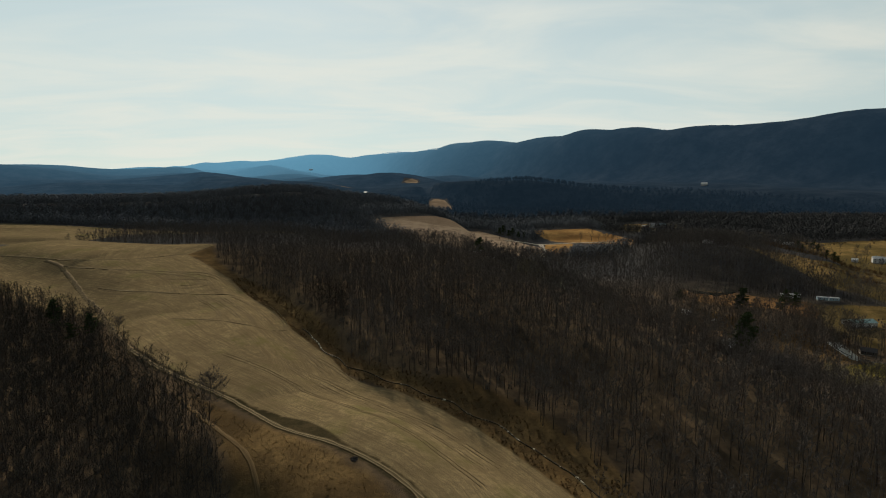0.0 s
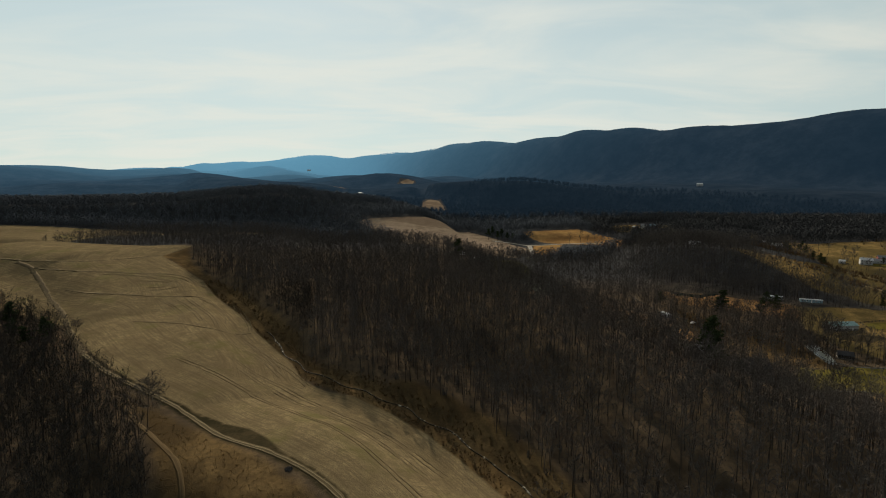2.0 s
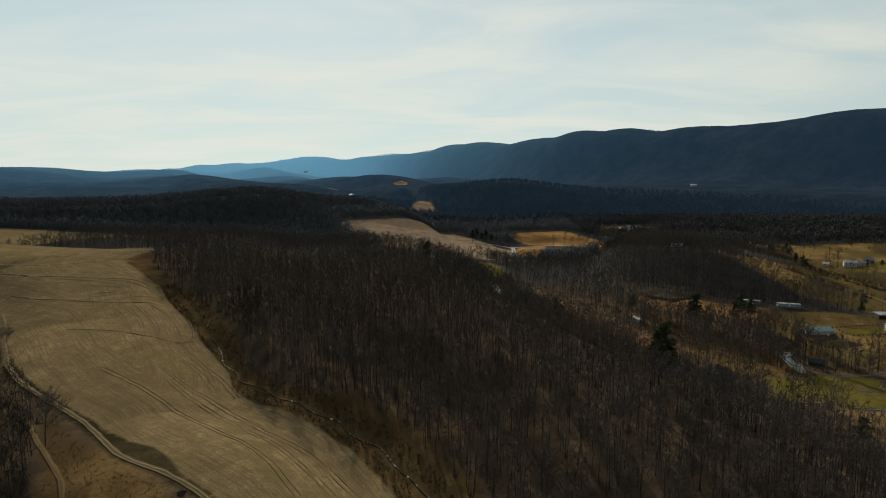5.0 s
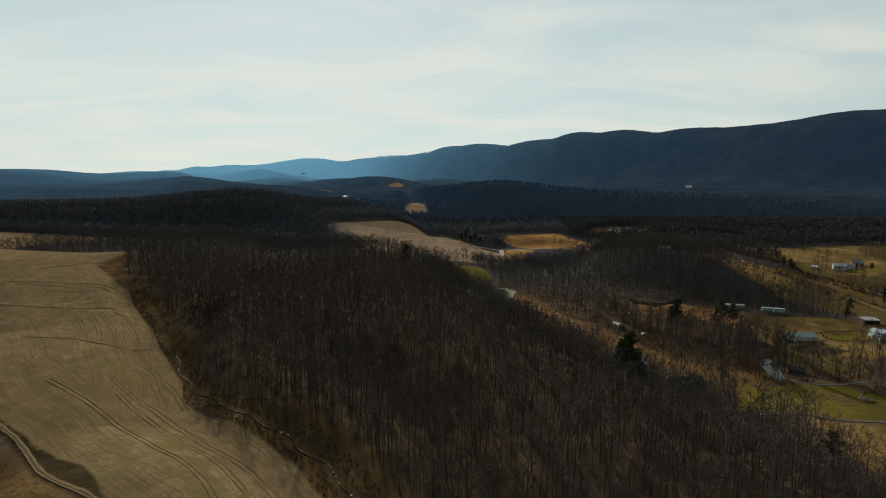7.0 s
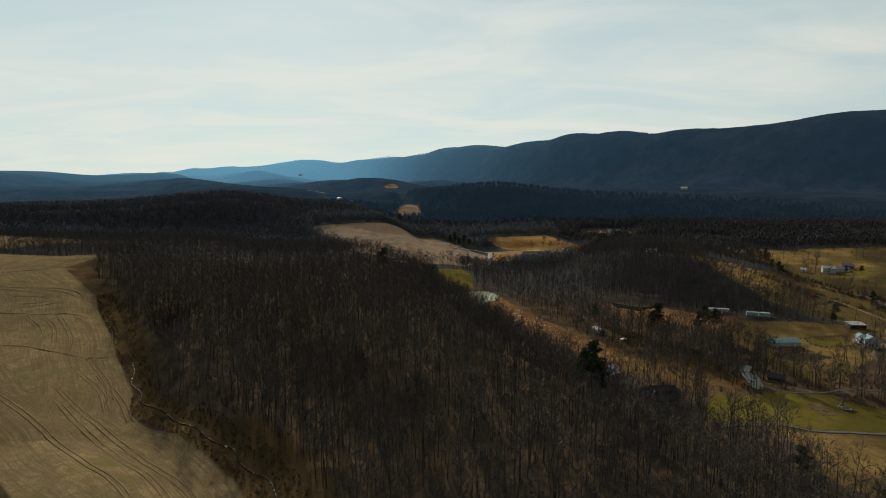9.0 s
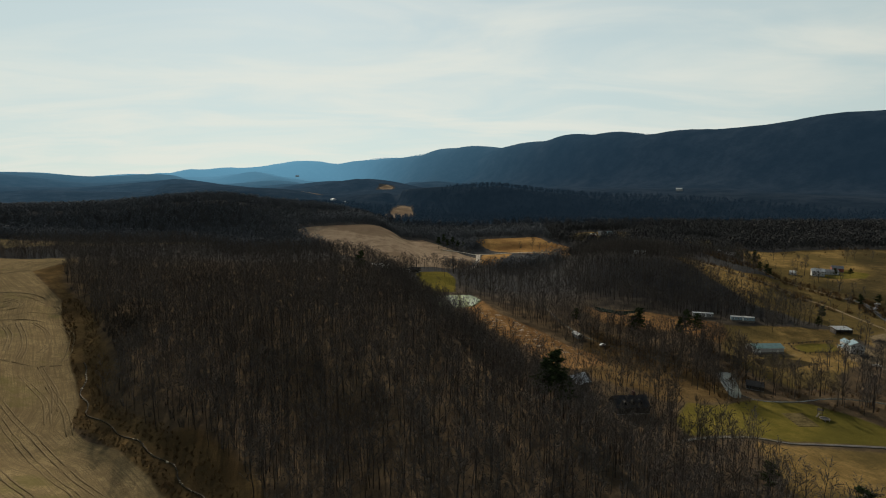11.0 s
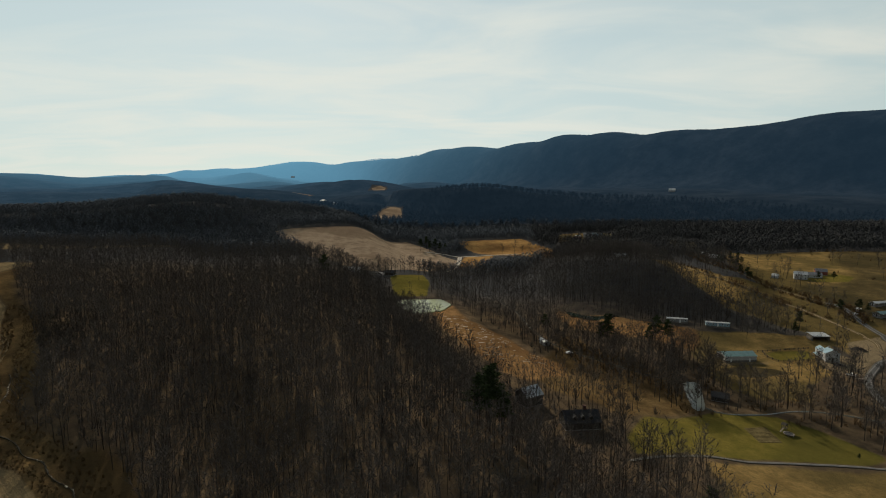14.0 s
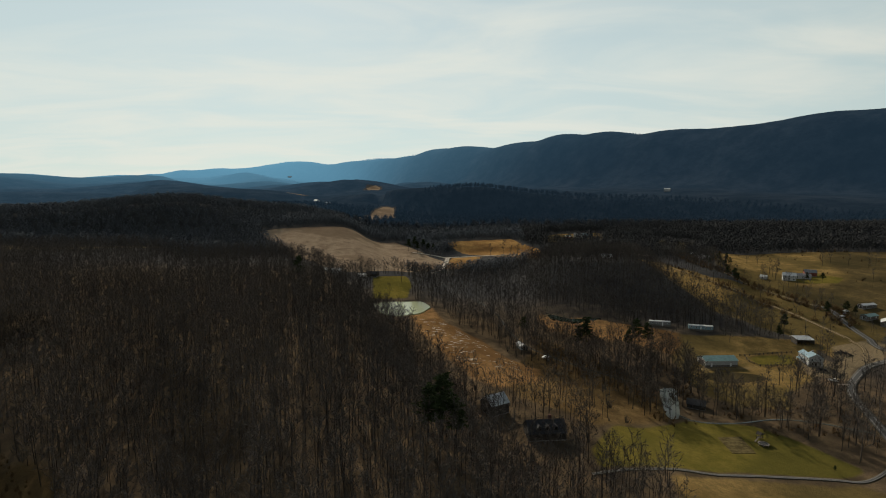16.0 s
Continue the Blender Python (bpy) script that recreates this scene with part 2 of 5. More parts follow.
def undulation(x, y):
    """Side valleys and spurs, growing with the hills beyond the farms."""
    far = np.clip((y - 850) / 1500, 0, 1) + np.clip((np.abs(x) - 900) / 1200, 0, 1)
    far = np.clip(far, 0, 1)
    a = np.sin(x / 173 + 1.3 * np.sin(y / 410)) * np.sin(y / 520 + 0.7) + 0.6 * np.sin((x * 0.8 + y * 0.6) / 97 + 2)
    a += 0.35 * np.sin((x * 0.5 - y * 0.9) / 61 + np.sin(x / 130))
    near = 0.35 * np.sin(x / 23 + 0.6 * np.sin(y / 31)) * np.sin(y / 27 + 1)
    return (9 + 9 * np.clip((y - 1800) / 800, 0, 1)) * far * a + near


def height(x, y):
    x, y = np.asarray(x, float), np.asarray(y, float)
    num, den = np.zeros(x.shape), np.zeros(x.shape)
    for pts in LAND:
        best, bz = np.full(x.shape, 1e18), np.zeros(x.shape)
        for (ax, ay, az_), (bx, by, bz_) in zip(pts[:-1], pts[1:]):
            dx, dy = bx - ax, by - ay
            t = np.clip(((x - ax) * dx + (y - ay) * dy) / (dx * dx + dy * dy), 0, 1)
            d = (x - ax - t * dx) ** 2 + (y - ay - t * dy) ** 2
            m = d < best
            best, bz = np.where(m, d, best), np.where(m, az_ + t * (bz_ - az_), bz)
        w = 1 / (best + 100.0) ** 2
        num, den = num + w * bz, den + w
    return num / den + undulation(x, y)


def ground_z(x, y):
    return float(height(np.array([x]), np.array([y]))[0])


def inside(x, y, ring):
    """Signed distance in metres to a closed ring of corners, positive within."""
    x, y = np.asarray(x, float), np.asarray(y, float)
    d, odd = np.full(x.shape, 1e18), np.zeros(x.shape, bool)
    for (ax, ay), (bx, by) in zip(ring, ring[1:] + ring[:1]):
        dx, dy = bx - ax, by - ay
        t = np.clip(((x - ax) * dx + (y - ay) * dy) / (dx * dx + dy * dy + 1e-9), 0, 1)
        d = np.minimum(d, (x - ax - t * dx) ** 2 + (y - ay - t * dy) ** 2)
        if ay != by:
            odd ^= ((ay > y) != (by > y)) & (x < (bx - ax) * (y - ay) / (by - ay) + ax)
    return np.where(odd, 1, -1) * np.sqrt(d)


def along(x, y, pts):
    """Distance to a line of points."""
    d = np.full(np.shape(x), 1e18)
    for (ax, ay), (bx, by) in zip(pts[:-1], pts[1:]):
        dx, dy = bx - ax, by - ay
        t = np.clip(((x - ax) * dx + (y - ay) * dy) / (dx * dx + dy * dy + 1e-9), 0, 1)
        d = np.minimum(d, (x - ax - t * dx) ** 2 + (y - ay - t * dy) ** 2)
    return np.sqrt(d)


def curve_of(pts, step=3.0):
    """The same points with their corners rounded (Catmull-Rom), every few metres."""
    p = [np.array(q, float) for q in pts]
    p = [2 * p[0] - p[1]] + p + [2 * p[-1] - p[-2]]
    out = []
    for a, b, c, d in zip(p, p[1:], p[2:], p[3:]):
        k = max(2, int(np.linalg.norm(c - b) / step))
        for i in range(k):
            t = i / k
            out.append(0.5 * (2 * b + (c - a) * t + (2 * a - 5 * b + 4 * c - d) * t * t + (3 * b - a - 3 * c + d) * t ** 3))
    out.append(p[-2])
    return [tuple(q) for q in out]


# ---- fields, meadows, roads and waters, as rings and lines on the plan ----
CROP = [[(-430, 524), (-356, 522), (-290, 514), (-225, 496), (-231, 454), (-203, 430), (-171, 405), (-151, 377), (-112, 331), (-94, 307), (-77, 288), (-60, 266), (-50, 246), (-38, 238), (-22, 233), (-3, 219), (13, 205), (26, 189), (42, 166), (66, 120), (80, 90), (20, 90), (-6, 146), (-20, 160), (-39, 171), (-61, 184), (-85, 202), (-114, 218), (-150, 246), (-202, 300), (-260, 327), (-311, 352), (-430, 420)],
        [(-117, 798), (-57, 850), (-4, 884), (61, 943), (110, 860), (123, 819), (156, 770), (113, 703), (59, 647), (16, 612), (-60, 718)],
        [(-90, 1300), (-45, 1385), (-50, 1500), (-36, 1593), (-5, 1559), (22, 1342), (-24, 1273)],
        [(-184, 2132), (-172, 2168), (-143, 2205), (-113, 2150), (-122, 2085)],
        [(-480, 1880), (-440, 1940), (-360, 1910), (-335, 1850), (-420, 1865)]]
HEATH = [(462, 440), (464, 490), (455, 530), (470, 555), (500, 548), (545, 575), (575, 640), (600, 700), (650, 735), (720, 720), (800, 700), (760, 600), (620, 520), (520, 455)]
BACK_FIELD = [(-820, 560), (-440, 562), (-405, 575), (-400, 640), (-370, 680), (-225, 684), (-200, 690), (-205, 703), (-355, 705), (-456, 706), (-533, 706), (-595, 708), (-820, 705)]
GOLD = [[(120, 477), (136, 508), (147, 461), (172, 435), (187, 390), (206, 379), (198, 345), (175, 329), (161, 348), (148, 381), (130, 429)],
        [(226, 500), (232, 478), (262, 476), (285, 465), (305, 452), (318, 440), (312, 420), (298, 404), (285, 414), (270, 426), (248, 438), (228, 455), (222, 480)],
        [(146, 887), (203, 913), (256, 929), (266, 865), (292, 796), (270, 743), (234, 780), (173, 841)],
        [(156, 813), (200, 806), (190, 770), (167, 735), (144, 737)]]
PASTURE = [[(306, 919), (339, 963), (417, 972), (440, 900), (376, 870), (328, 852), (307, 872)],
           [(470, 690), (490, 746), (530, 724), (581, 737), (637, 736), (700, 720), (800, 700), (760, 600), (620, 520), (520, 455), (470, 440), (445, 415), (400, 385), (398, 438), (380, 462), (364, 490), (360, 540), (364, 600), (368, 665), (386, 655), (390, 600), (402, 562), (432, 556), (440, 580), (448, 640)],
           [(447, 873), (513, 829), (489, 759), (464, 771)],
           [(233, 254), (260, 261), (307, 259), (330, 240), (330, 200), (250, 190), (226, 220)],
           [(318, 440), (345, 437), (365, 434), (395, 430), (400, 412), (387, 398), (372, 372), (352, 356), (337, 345), (325, 325), (300, 330), (290, 350), (296, 402)],
           ]
LAWN = [[(67, 632), (103, 646), (113, 591), (112, 540), (81, 536)],
        [(208, 272), (225, 296), (266, 313), (295, 309), (307, 294), (318, 270), (308, 264), (264, 267), (234, 261), (207, 259)],
        [(492, 560), (520, 556), (540, 575), (528, 600), (500, 596), (480, 580)],
        [(346, 388), (370, 388), (376, 403), (360, 402), (346, 401)]]
DIRT = [[(392, 375), (399, 395), (412, 416), (440, 424), (452, 415), (430, 390), (411, 386)],
        [(365, 372), (385, 362), (397, 380), (392, 395), (372, 390)],
        [(306, 382), (338, 384), (344, 387), (304, 385)]]
VALLEY_FLOOR = [(177, 342), (186, 318), (204, 306), (214, 291), (239, 306), (263, 316), (267, 353), (255, 387), (234, 417), (218, 440)]
# flat dark patch painted for the shaded face of the bank below the barn
BANK_SHADE = [(304, 376), (322, 379), (336, 374), (339, 366), (325, 361), (311, 359), (303, 366)]
HEADLAND = [(-225, 494), (-203, 449), (-183, 427), (-149, 396), (-120, 361), (-94, 333), (-66, 298), (-58, 282), (-76, 291), (-94, 309), (-112, 331), (-151, 377), (-171, 405), (-203, 430), (-231, 454)]
VERGE = [(-88, 205), (-62, 189), (-52, 186), (-44, 180), (-36, 172), (-37, 169), (-50, 174), (-62, 182)]
STRIPS = [[(-393, 447), (-352, 433), (-313, 420), (-275, 420), (-252, 434), (-234, 456)], [(-309, 410), (-269, 396), (-238, 393), (-206, 397), (-180, 402)], [(-249, 362), (-219, 350), (-191, 348), (-169, 351), (-148, 357)], [(-164, 300), (-138, 298), (-114, 292), (-96, 304)]]
TRACK = [(-345, 432), (-335, 424), (-313, 411), (-280, 380), (-253, 352), (-229, 329), (-202, 299), (-189, 284), (-159, 251), (-137, 232), (-114, 217), (-85, 200), (-60, 180), (-37, 169), (-24, 162), (-12, 152), (-2, 138), (15, 105), (30, 60)]
TRACK_LOW = [(-112, 204), (-100, 193), (-81, 176), (-64, 159), (-50, 130), (-40, 90)]
BROOK = [(-164, 401), (-139, 377), (-118, 350), (-101, 323), (-88, 308), (-75, 293), (-66, 276), (-56, 264), (-45, 254), (-30, 246), (-18, 240), (-11, 235), (0, 227), (13, 216), (22, 208), (31, 197), (40, 186), (50, 170), (66, 145), (100, 90)]
DRIVE = [(203, 254), (215, 257), (232, 259), (262, 264), (283, 264), (300, 263), (312, 262), (330, 272), (342, 285)]
ROAD = [(330, 230), (338, 262), (345, 285), (352, 303), (362, 328), (370, 344), (381, 358), (397, 373), (411, 383), (430, 390), (450, 399)]
ROAD_UP = [(520, 380), (470, 392), (441, 403), (444, 426), (451, 454), (460, 483), (456, 497), (450, 517), (443, 547), (429, 575), (424, 610), (428, 650), (440, 720)]
FARM_TRACK = [(425, 404), (431, 416), (431, 437), (430, 454), (428, 483), (421, 512), (406, 530), (394, 556), (383, 588), (380, 643)]
JUNCTION = [(96, 852), (123, 835), (148, 812), (175, 808), (215, 806), (275, 776), (330, 740), (400, 700)]
JUNCTION_LEG = [(150, 811), (147, 770), (142, 735), (132, 700)]
STREAM = [(282, 375), (273, 356), (264, 333), (266, 318), (272, 312), (288, 311), (310, 315), (327, 311), (345, 300)]
STREAM_UP = [(270, 350), (242, 377), (218, 403), (204, 424), (196, 457), (190, 505), (170, 566), (154, 592), (140, 640)]
POND = [(80, 527), (86, 531), (104, 532), (122, 532), (127, 529), (134, 512), (133, 505), (127, 488), (121, 483), (108, 477), (100, 480), (90, 497)]
DARK_POND = [(231, 502), (244, 503), (253, 490), (272, 476), (249, 464), (233, 478)]


def best_of(x, y, rings):
    d = np.full(np.shape(x), -1e9)
    for ring in rings:
        d = np.maximum(d, inside(x, y, ring))
    return d


def graded(dense_lo, dense_hi, step, lo, hi, growth):
    mid = list(np.arange(dense_lo, dense_hi + 0.01, step))
    up, s = [], step
    while (up[-1] if up else mid[-1]) < hi:
        s = min(s * growth, 46)
        up.append((up[-1] if up else mid[-1]) + s)
    down, s = [], step
    while (down[-1] if down else mid[0]) > lo:
        s = min(s * growth, 46)
        down.append((down[-1] if down else mid[0]) - s)
    return np.array(down[::-1] + mid + up)


def quick_mesh(name, co, faces, mats, slots=None):
    """A mesh from arrays: vertices (n, 3) and triangles or quads (m, 3 or 4)."""
    me = bpy.data.meshes.new(name)
    co, faces = np.asarray(co, np.float32), np.asarray(faces, np.int32)
    k = faces.shape[1]
    me.vertices.add(len(co))
    me.vertices.foreach_set("co", co.ravel())
    me.loops.add(faces.size)
    me.loops.foreach_set("vertex_index", faces.ravel())
    me.polygons.add(len(faces))
    me.polygons.foreach_set("loop_start", np.arange(0, faces.size, k, dtype=np.int32))
    for m in mats:
        me.materials.append(m)
    if slots is not None:
        me.polygons.foreach_set("material_index", np.asarray(slots, np.int32))
    me.update(calc_edges=True)
    return me


def ground_material():
    m, n, l, b = material("ground", 1.0, 0, 0.0)

    def cover(name):
        a = n.new("ShaderNodeAttribute")
        a.attribute_name = name
        return a.outputs["Fac"]

    big, mid, fine = noise_tex(n, l, 0.012, 4), noise_tex(n, l, 0.09, 5, 0.6), noise_tex(n, l, 0.8, 4, 0.65)
    patchy = noise_tex(n, l, 0.28, 4, 0.7)
    tussock = noise_tex(n, l, 0.05, 6, 0.72)
    ragged = calc(n, l, "MULTIPLY", calc(n, l, "SUBTRACT", mid, 0.5), 9.0)
    # leaf litter under the woods
    c = blend(n, l, smooth(n, l, mid, 0.3, 0.7), (0.046, 0.035, 0.024), (0.124, 0.088, 0.052))
    c = blend(n, l, smooth(n, l, fine, 0.4, 0.75, 0, 0.7), c, (0.055, 0.042, 0.029))

    def lay(c, name, colour, soft=1.5, rag=1.0):
        edge = calc(n, l, "ADD", cover(name), calc(n, l, "MULTIPLY", ragged, rag))
        return blend(n, l, smooth(n, l, edge, -soft, soft), c, colour)

    def grassy(a, b_, dark):
        g = blend(n, l, smooth(n, l, mid, 0.32, 0.68), a, b_)
        g = blend(n, l, smooth(n, l, big, 0.44, 0.58, 0, 0.72), g, dark)
        g = blend(n, l, smooth(n, l, tussock, 0.50, 0.66, 0, 0.42), g, dark)
        g = blend(n, l, smooth(n, l, patchy, 0.42, 0.70, 0, 0.45), g, dark)
        return blend(n, l, smooth(n, l, fine, 0.42, 0.8, 0, 0.6), g, dark)

    # wood floor greyed beyond 560 m: tree shade and haze put into the colour
    c = lay(c, "distant_greying", blend(n, l, smooth(n, l, mid, 0.3, 0.7), (0.042, 0.043, 0.044), (0.062, 0.060, 0.058)), 60, 0)
    c = lay(c, "rough", grassy((0.096, 0.062, 0.027), (0.160, 0.106, 0.046), (0.042, 0.029, 0.015)), 3, 0.9)
    c = lay(c, "pasture", grassy((0.150, 0.100, 0.037), (0.250, 0.166, 0.062), (0.062, 0.050, 0.021)), 2)
    c = lay(c, "heath", grassy((0.072, 0.055, 0.026), (0.118, 0.084, 0.036), (0.034, 0.029, 0.015)), 8, 2.0)
    c = lay(c, "rust", grassy((0.145, 0.084, 0.036), (0.255, 0.150, 0.064), (0.082, 0.046, 0.020)), 2.5, 0.6)
    c = lay(c, "gold", grassy((0.235, 0.135, 0.050), (0.36, 0.215, 0.080), (0.13, 0.070, 0.028)), 1.5)
    c = lay(c, "lawn", grassy((0.102, 0.086, 0.019), (0.150, 0.118, 0.028), (0.064, 0.058, 0.015)), 1.2, 0.4)
    # stubble in rows that follow the edge of the field
    row = calc(n, l, "SINE", calc(n, l, "MULTIPLY", calc(n, l, "ADD", cover("crop"), calc(n, l, "MULTIPLY", noise_tex(n, l, 0.03, 3), 8.0)), 2.9), 0)
    broad = calc(n, l, "SINE", calc(n, l, "MULTIPLY", calc(n, l, "ADD", cover("crop"), calc(n, l, "MULTIPLY", noise_tex(n, l, 0.015, 2), 12.0)), 0.52), 0)
    stub = blend(n, l, smooth(n, l, mid, 0.3, 0.7), (0.156, 0.117, 0.061), (0.242, 0.183, 0.096))
    here = smooth(n, l, noise_tex(n, l, 0.022, 3, 0.6), 0.38, 0.62)
    stub = blend(n, l, calc(n, l, "MULTIPLY", smooth(n, l, row, 0.0, 1.0, 0, 0.26), here), stub, (0.105, 0.080, 0.046))
    stub = blend(n, l, calc(n, l, "MULTIPLY", smooth(n, l, broad, 0.93, 0.99, 0, 0.38), here), stub, (0.075, 0.057, 0.033))
    stub = blend(n, l, smooth(n, l, calc(n, l, "MULTIPLY", broad, smooth(n, l, big, 0.4, 0.6)), 0.45, 1.0, 0, 0.3), stub, (0.11, 0.078, 0.045))
    stub = blend(n, l, smooth(n, l, big, 0.5, 0.68, 0, 0.4), stub, (0.135, 0.10, 0.052))
    stub = blend(n, l, smooth(n, l, fine, 0.45, 0.75, 0, 0.6), stub, (0.11, 0.08, 0.045))
    stub = blend(n, l, smooth(n, l, patchy, 0.42, 0.70, 0, 0.65), stub, (0.115, 0.086, 0.046))
    drawn = n.new("ShaderNodeCombineXYZ")
    where = n.new("ShaderNodeSeparateXYZ")
    l.new(n.new("ShaderNodeNewGeometry").outputs["Position"], where.inputs[0])
    l.new(calc(n, l, "MULTIPLY", cover("crop"), 1.5), drawn.inputs[0])
    l.new(calc(n, l, "MULTIPLY", where.outputs["X"], 0.05), drawn.inputs[1])
    l.new(calc(n, l, "MULTIPLY", where.outputs["Y"], 0.05), drawn.inputs[2])
    streak = noise_tex(n, l, 1.0, 4, 0.7, drawn.outputs[0])
    stub = blend(n, l, smooth(n, l, streak, 0.44, 0.62, 0, 0.62), stub, (0.094, 0.071, 0.039))
    grain = noise_tex(n, l, 1.9, 3, 0.7)
    stub = blend(n, l, smooth(n, l, grain, 0.50, 0.66, 0, 0.55), stub, (0.090, 0.068, 0.039))
    green = smooth(n, l, noise_tex(n, l, 0.035, 5, 0.65), 0.52, 0.70, 0, 0.6)
    stub = blend(n, l, green, stub, (0.105, 0.096, 0.034))
    c = lay(c, "crop", stub, 0.8, 0.15)
    hill = blend(n, l, smooth(n, l, mid, 0.3, 0.7), (0.190, 0.142, 0.098), (0.265, 0.205, 0.145))
    hill = blend(n, l, smooth(n, l, row, 0.0, 1.0, 0, 0.3), hill, (0.15, 0.11, 0.075))
    hill = blend(n, l, smooth(n, l, tussock, 0.47, 0.62, 0, 0.6), hill, (0.13, 0.095, 0.064))
    hill = blend(n, l, smooth(n, l, big, 0.46, 0.60, 0, 0.75), hill, (0.118, 0.086, 0.058))
    c = lay(c, "fallow", hill, 1.0, 0.15)
    # dark grass of the track verges, and the painted shade of the barn bank
    c = lay(c, "strip", grassy((0.038, 0.031, 0.017), (0.064, 0.048, 0.025), (0.023, 0.020, 0.011)), 0.8, 0.15)
    c = lay(c, "dirt", blend(n, l, smooth(n, l, fine, 0.35, 0.7), (0.135, 0.104, 0.062), (0.205, 0.157, 0.096)), 1.0, 0.3)
    l.new(c, b.inputs["Base Color"])
    tall = calc(n, l, "ADD", calc(n, l, "MULTIPLY", fine, 0.5), noise_tex(n, l, 2.5, 3, 0.6))
    bump(n, l, b, tall, 0.6, 0.5)
    return m


def build_ground():
    xs = graded(-330, 520, 3.4, -5200, 4200, 1.07)
    ys = graded(95, 860, 3.4, -900, 5300, 1.034)
    gx, gy = np.meshgrid(xs, ys)
    x, y = gx.ravel(), gy.ravel()
    z = height(x, y)
    # water lies in shallow beds
    for ring in (POND, DARK_POND):
        z = np.where(inside(x, y, ring) > -1, z - 1.2, z)
    z = z - 0.5 * np.exp(-(along(x, y, BROOK) / 4) ** 2)
    nx, ny = len(xs), len(ys)
    i, j = np.meshgrid(np.arange(nx - 1), np.arange(ny - 1))
    a = (j * nx + i).ravel()
    quads = np.stack([a, a + 1, a + nx + 1, a + nx], 1)
    # beyond 1150 m the ground takes the material with the painted haze glow
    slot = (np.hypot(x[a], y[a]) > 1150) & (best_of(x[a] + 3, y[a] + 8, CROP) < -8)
    me = quick_mesh("ground", np.stack([x, y, z], 1), quads, [ground_material(), HAZED_DISTANCE], slot)
    me.polygons.foreach_set("use_smooth", np.ones(len(me.polygons), bool))
    strips = np.full(x.shape, -1e9)
    strips = np.maximum(strips, 2.4 - along(x, y, TRACK[8:]))
    strips = np.maximum(strips, np.maximum(inside(x, y, BANK_SHADE), inside(x, y, VERGE)))
    rough = np.maximum(np.maximum(np.maximum(8 - along(x, y, BROOK), 17 - along(x, y, BROOK[12:18])), inside(x, y, ROUGH)), np.maximum(inside(x, y, HEADLAND), inside(x, y, VALLEY_FLOOR)))
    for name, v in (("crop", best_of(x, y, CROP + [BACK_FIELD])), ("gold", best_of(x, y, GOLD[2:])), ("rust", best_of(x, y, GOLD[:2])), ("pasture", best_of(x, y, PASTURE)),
                    ("heath", inside(x, y, HEATH)), ("lawn", best_of(x, y, LAWN)), ("fallow", best_of(x, y, CROP[1:])), ("distant_greying", np.hypot(x, y) - 560), ("dirt", best_of(x, y, DIRT)), ("strip", strips), ("rough", rough)):
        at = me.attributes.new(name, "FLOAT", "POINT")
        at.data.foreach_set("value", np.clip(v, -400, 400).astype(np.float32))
    tagged(new("ground", me), "rolling farmland of tan stubble, golden grass and leaf litter", "ground", kind="structure")


ROUGH = [(-112, 212), (-90, 196), (-61, 178), (-39, 165), (-20, 152), (-8, 138), (10, 90), (-30, 60), (-50, 120), (-75, 165)]
build_ground()


def ribbon(name, pts, width, mat, label, category, lift=0.25, ragged=0.0, level=None, thick=0.4):
    """A road, track or stream: a strip with real edges laid along a line."""
    p = np.array(curve_of(pts))
    d = np.gradient(p, axis=0)
    d /= np.linalg.norm(d, axis=1)[:, None]
    side = np.stack([d[:, 1], -d[:, 0]], 1)
    rng = np.random.RandomState(len(pts) * 7 + int(width * 10))
    cols = []
    for k in (-1, -0.5, 0, 0.5, 1):
        w = width / 2 * (k + ragged * np.sign(k) * rng.uniform(-1, 0.4, len(p))) if ragged else np.full(len(p), width / 2 * k)
        q = p + side * w[:, None]
        z = height(q[:, 0], q[:, 1]) + lift if level is None else np.full(len(p), level)
        cols.append(np.stack([q[:, 0], q[:, 1], z + 0.02 * (1 - k * k)], 1))
    cols = [cols[0] - (0, 0, thick)] + cols + [cols[-1] - (0, 0, thick)]
    n, k = len(p), len(cols)
    co = np.stack(cols, 1).reshape(-1, 3)
    i, j = np.meshgrid(np.arange(n - 1), np.arange(k - 1))
    a = (i * k + j).ravel()
    me = quick_mesh(name, co, np.stack([a, a + 1, a + k + 1, a + k], 1), [mat])
    me.polygons.foreach_set("use_smooth", ((j.ravel() > 0) & (j.ravel() < k - 2)))
    at = me.attributes.new("across", "FLOAT", "POINT")
    at.data.foreach_set("value", np.tile(np.array([-1.2, -1, -0.5, 0, 0.5, 1, 1.2], np.float32), n))
    return tagged(new(name, me), label, category, kind="structure")


